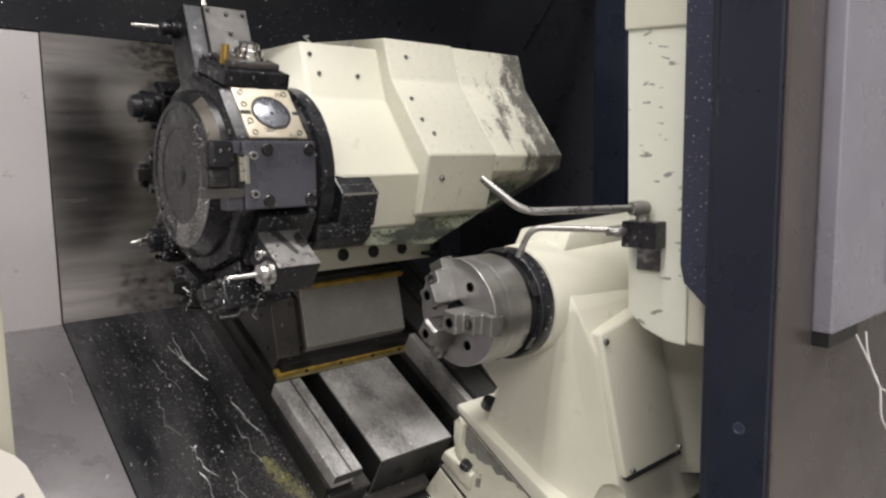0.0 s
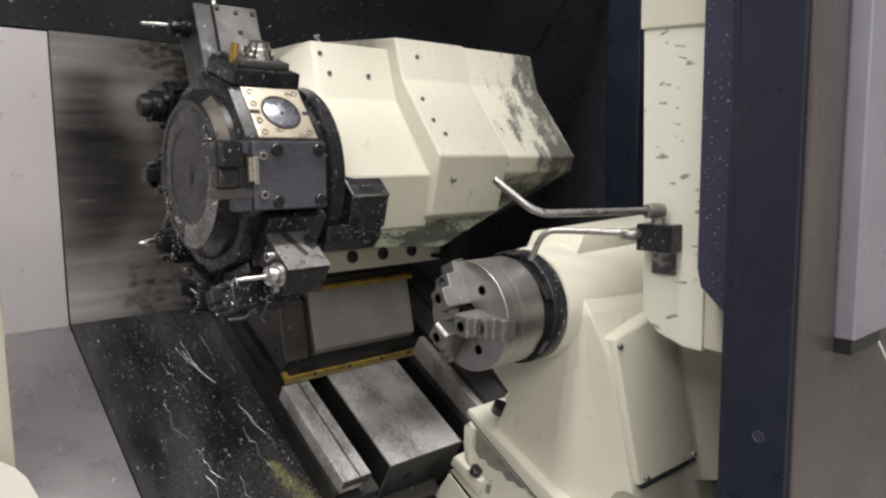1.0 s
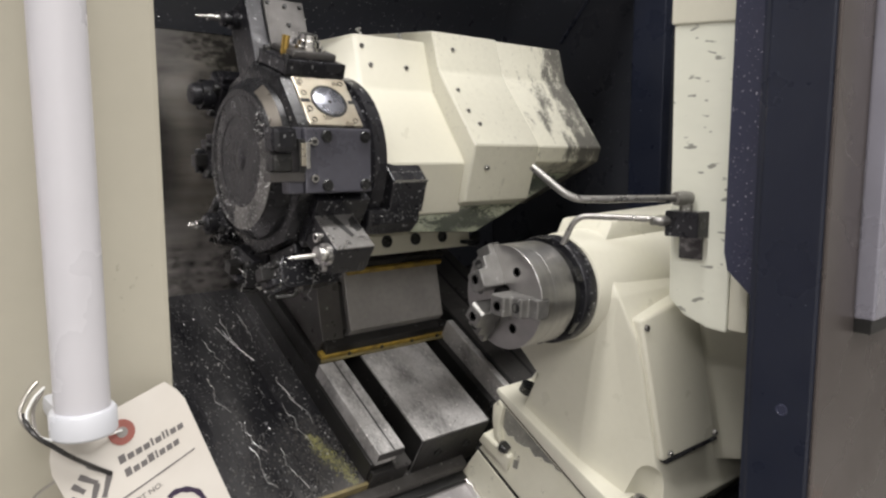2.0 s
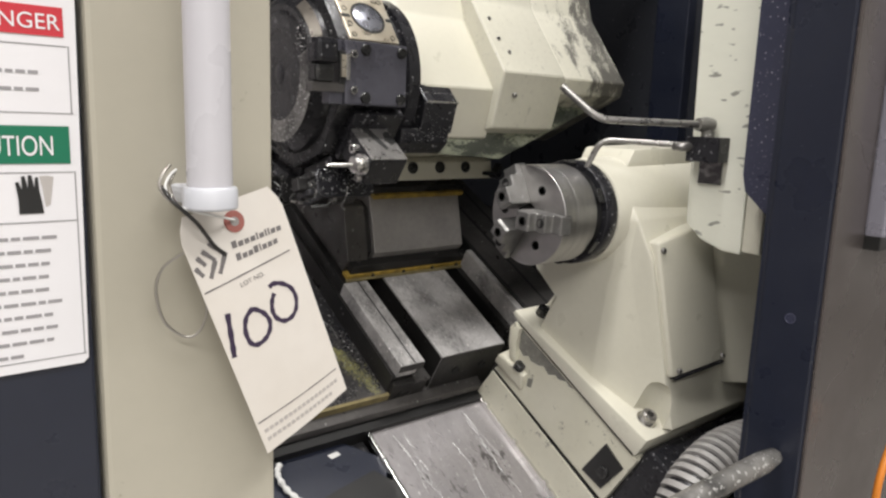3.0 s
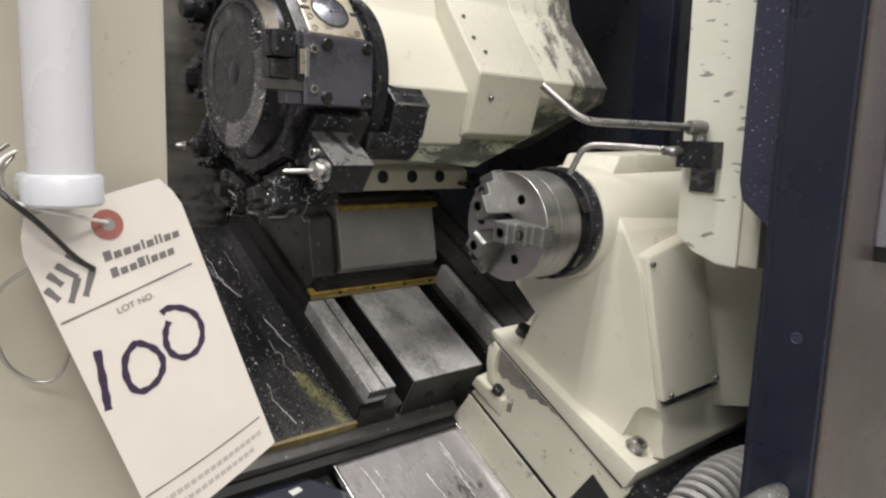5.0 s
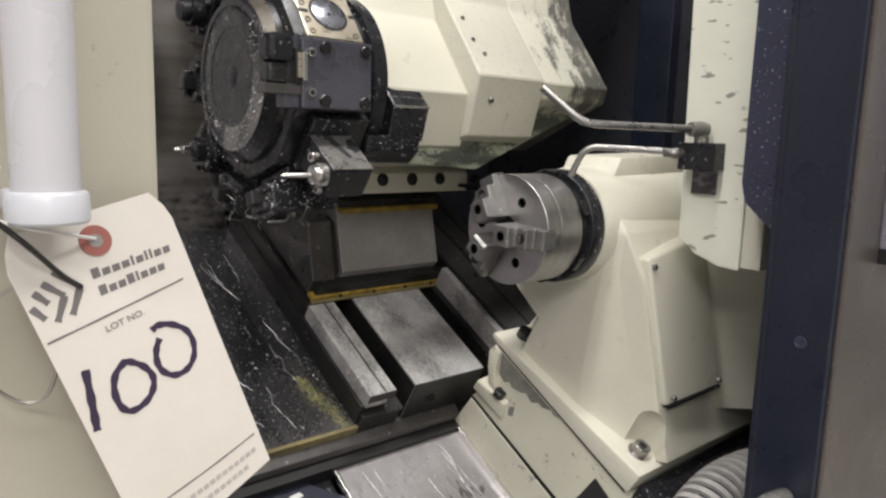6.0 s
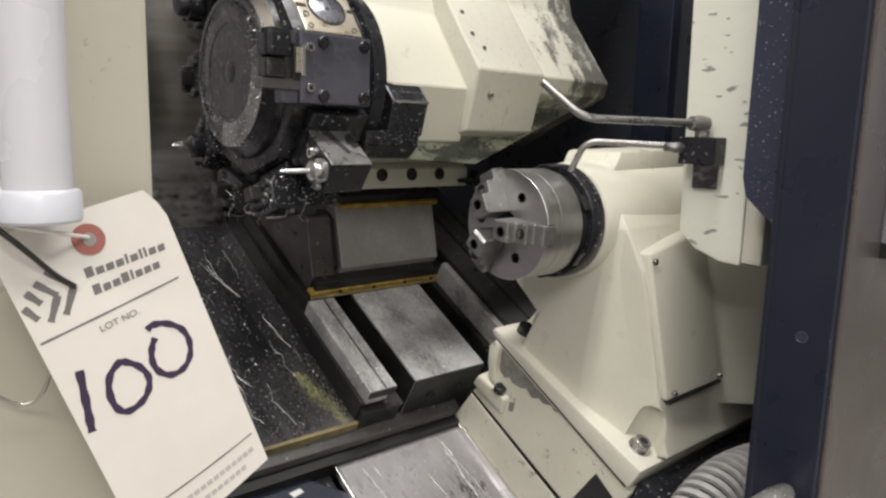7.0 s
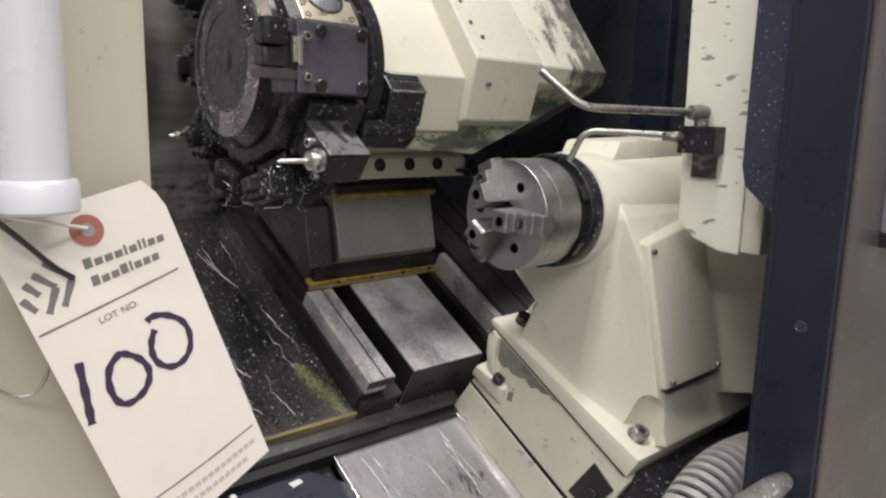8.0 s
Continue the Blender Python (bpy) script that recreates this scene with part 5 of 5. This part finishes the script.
def flakes(name, count, place, size, material, label):
    """Many thin flakes lying on the bed plate."""
    bm = bmesh.new()
    for _ in range(count):
        x, u = place()
        r, a0, n = random.uniform(*size), random.uniform(0, 6), random.randint(4, 6)
        ring = []
        for k in range(n):
            a = a0 + 2 * math.pi * k / n
            rr = r * random.uniform(0.5, 1.1)
            ring.append(bm.verts.new(BED @ Vector((x + 0.7 * rr * math.cos(a), u + 1.5 * rr * math.sin(a), -0.0731 + random.uniform(0, 0.0003)))))
        bm.faces.new(ring)
    return tagged(part(name, bm, material), label, "residue", kind="stuff")


def residue_spot():
    s = random.random()
    return 0.606 - 0.034 * s + random.gauss(0, 0.0075) * (0.5 + 0.8 * math.sin(math.pi * s)), 0.004 + 0.13 * s


def front_sheen_spot():
    u = 0.003 + 0.17 * random.random() ** 1.8
    return random.uniform(0.40, 0.622) if random.random() < 0.5 else random.gauss(0.585, 0.028), u


flakes("coolant_residue", 900, residue_spot, (0.0007, 0.0028), COOLANT_STAIN, "dried yellow-green coolant residue on the plate")
# grey flakes lighten the plate's front, for smear and reflected light
flakes("grey_sheen_flakes", 2600, front_sheen_spot, (0.0005, 0.0030), IRON, "grey flakes for smear and reflected light on the dark plate")


def scatter(name, count, place, label, size=(0.001, 0.004)):
    bm = bmesh.new()
    for _ in range(count):
        p, n = place()
        d = Vector((random.uniform(-1, 1), random.uniform(-1, 1), random.uniform(-1, 1)))
        d = (d - n * d.dot(n)).normalized()
        s = n.cross(d)
        ln, wd = size[0] + (size[1] - size[0]) * random.random() ** 2.5, random.uniform(0.0003, 0.0010)
        lift = n * random.uniform(0.0006, 0.0018)
        q = [p - d * ln - s * wd, p + lift * 0.4 + s * wd - d * ln * 0.4, p + d * ln + lift, p + lift * 2 + d * ln * 0.2 - s * wd]
        v = [bm.verts.new(c) for c in q]
        for f in ((0, 1, 2), (0, 2, 3), (0, 3, 1), (1, 3, 2)):
            bm.faces.new([v[i] for i in f])
    return tagged(part(name, bm, CHIP), label, "metal chips", kind="stuff")


def on_bed(x0, x1, u0, u1, v):
    return lambda: (BED @ Vector((random.uniform(x0, x1), random.uniform(u0, u1), v)), LIFT)


def on_disc():
    a, r = random.uniform(math.pi * 0.75, math.pi * 2.0), random.choice((random.uniform(0.03, 0.145), random.uniform(0.080, 0.112)))
    return Vector((0.4455 if r > 0.128 else 0.4198 if r > 0.071 else 0.4275, TC.y + r * math.cos(a), TC.z + r * math.sin(a))), Vector((-1, 0, 0))


scatter("bed_chips", 1000, on_bed(0.36, 0.625, 0.005, 0.56, -0.0733), "bright fine steel chips on the dark plate")
scatter("plate_chips", 110, on_bed(0.05, 0.345, 0.005, 0.55, -0.0727), "few bright chips on the pale plate")
scatter("way_chips", 260, on_bed(0.73, 0.89, 0.005, 0.235, 0.0), "fine steel chips on the way", (0.0006, 0.002))
scatter("rail_chips", 110, on_bed(0.63, 0.68, 0.01, 0.235, 0.0), "fine steel chips on the rail", (0.0006, 0.002))
scatter("chute_chips", 420, on_bed(0.58, 0.84, -0.40, -0.05, -0.1198), "fine steel chips on the chute", (0.0006, 0.0025))
scatter("turret_chips", 340, on_disc, "fine steel chips stuck to the turret face", (0.0006, 0.002))


def on_tools():
    """Faces of the tool blocks at the underside of the turret."""
    m = station(random.choice((252, 288, 288, 216)))
    if random.random() < 0.5:
        return m @ Vector((0.4395, A + random.uniform(0.022, 0.066), random.uniform(-0.034, 0.034))), Vector((-1, 0, 0))
    return m @ Vector((random.uniform(0.44, 0.547), A + random.uniform(0.022, 0.066), random.choice((-0.0362, 0.0362)))), Vector((0, 0, 1))


def on_roof():
    b = random.random()
    return Vector((random.uniform(0.25, 1.2), 0.75 - 0.165 * b * 0.5, 1.532 + 0.488 * b * 0.5)), Vector((0, -0.947, -0.32))


def on_guide():
    m = station(random.choice((-36, -36, 0)))
    k = random.random()
    if k < 0.35:
        return Vector((random.uniform(0.58, 0.686), 0.1645, random.uniform(1.162, 1.184))), Vector((0, -1, 0))
    if k < 0.6:
        return Vector((random.uniform(0.62, 0.686), 0.1575, random.uniform(1.18, 1.228))), Vector((0, -1, 0))
    if k < 0.75:
        return Vector((random.uniform(0.62, 0.686), 0.162, 1.2425)), Vector((0, -0.74, 0.67))
    return m @ Vector((random.uniform(0.44, 0.556), A + 0.003 + random.random() ** 2 * 0.02, random.uniform(-0.048, 0.048))), Vector((0, -1, 0))


scatter("roof_spatter", 420, on_roof, "pale dried specks on the black sheet", (0.0006, 0.0042))
scatter("block_chips", 150, on_guide, "fine steel chips on the black blocks", (0.0004, 0.0022))
scatter("tool_chips", 700, on_tools, "bright chips caught on the lower tool blocks", (0.0008, 0.0045))
random.seed(3)
for k in range(16):
    x, u, v = random.uniform(0.40, 0.60), random.uniform(0.12, 0.50), -0.0728
    if k > 11:
        x, u, v = random.uniform(0.12, 0.33), random.uniform(0.2, 0.5), -0.0722
    line = []
    for i in range(7):
        line.append(BED @ Vector((x, u, v + 0.0004)))
        x, u = x + random.uniform(-0.007, 0.010), u - random.uniform(0.008, 0.026)
    tagged(part("chip_string", tube(smooth_path(line, 3), 0.0005, 5), CHIP), "thin stringy steel chip lying on the plate", "metal chip", "stringy chips")
for p in ((0.47, 0.22, 1.105), (0.455, 0.30, 1.09), (0.475, 0.17, 1.09), (0.50, 0.36, 1.10), (0.445, 0.25, 1.10), (0.438, 0.33, 1.085), (0.46, 0.27, 1.075)):
    p = Vector(p)
    line = [p + Vector((0.007 * math.sin(1.3 * i + 40 * p.x), 0.006 * math.cos(1.9 * i + 60 * p.y), -0.008 * i)) for i in range(6)]
    tagged(part("chip_string", tube(smooth_path(line, 4), 0.00055, 5), CHIP), "stringy steel chip hanging under the turret", "metal chip", "stringy chips")
random.seed(21)
for k in range(9):
    x, u = random.uniform(0.60, 0.83), random.uniform(-0.12, -0.05)
    line = []
    for i in range(8):
        line.append(BED @ Vector((x, u, -0.1195)))
        x, u = min(max(x + random.uniform(-0.006, 0.006), 0.58), 0.842), u - random.uniform(0.012, 0.030)
    tagged(part("dried_streak", tube(smooth_path(line, 3), [random.uniform(0.0002, 0.0005) for _ in range(22)], 5), CHIP), "thin pale dried coolant streak on the chute", "residue", "dried streaks")
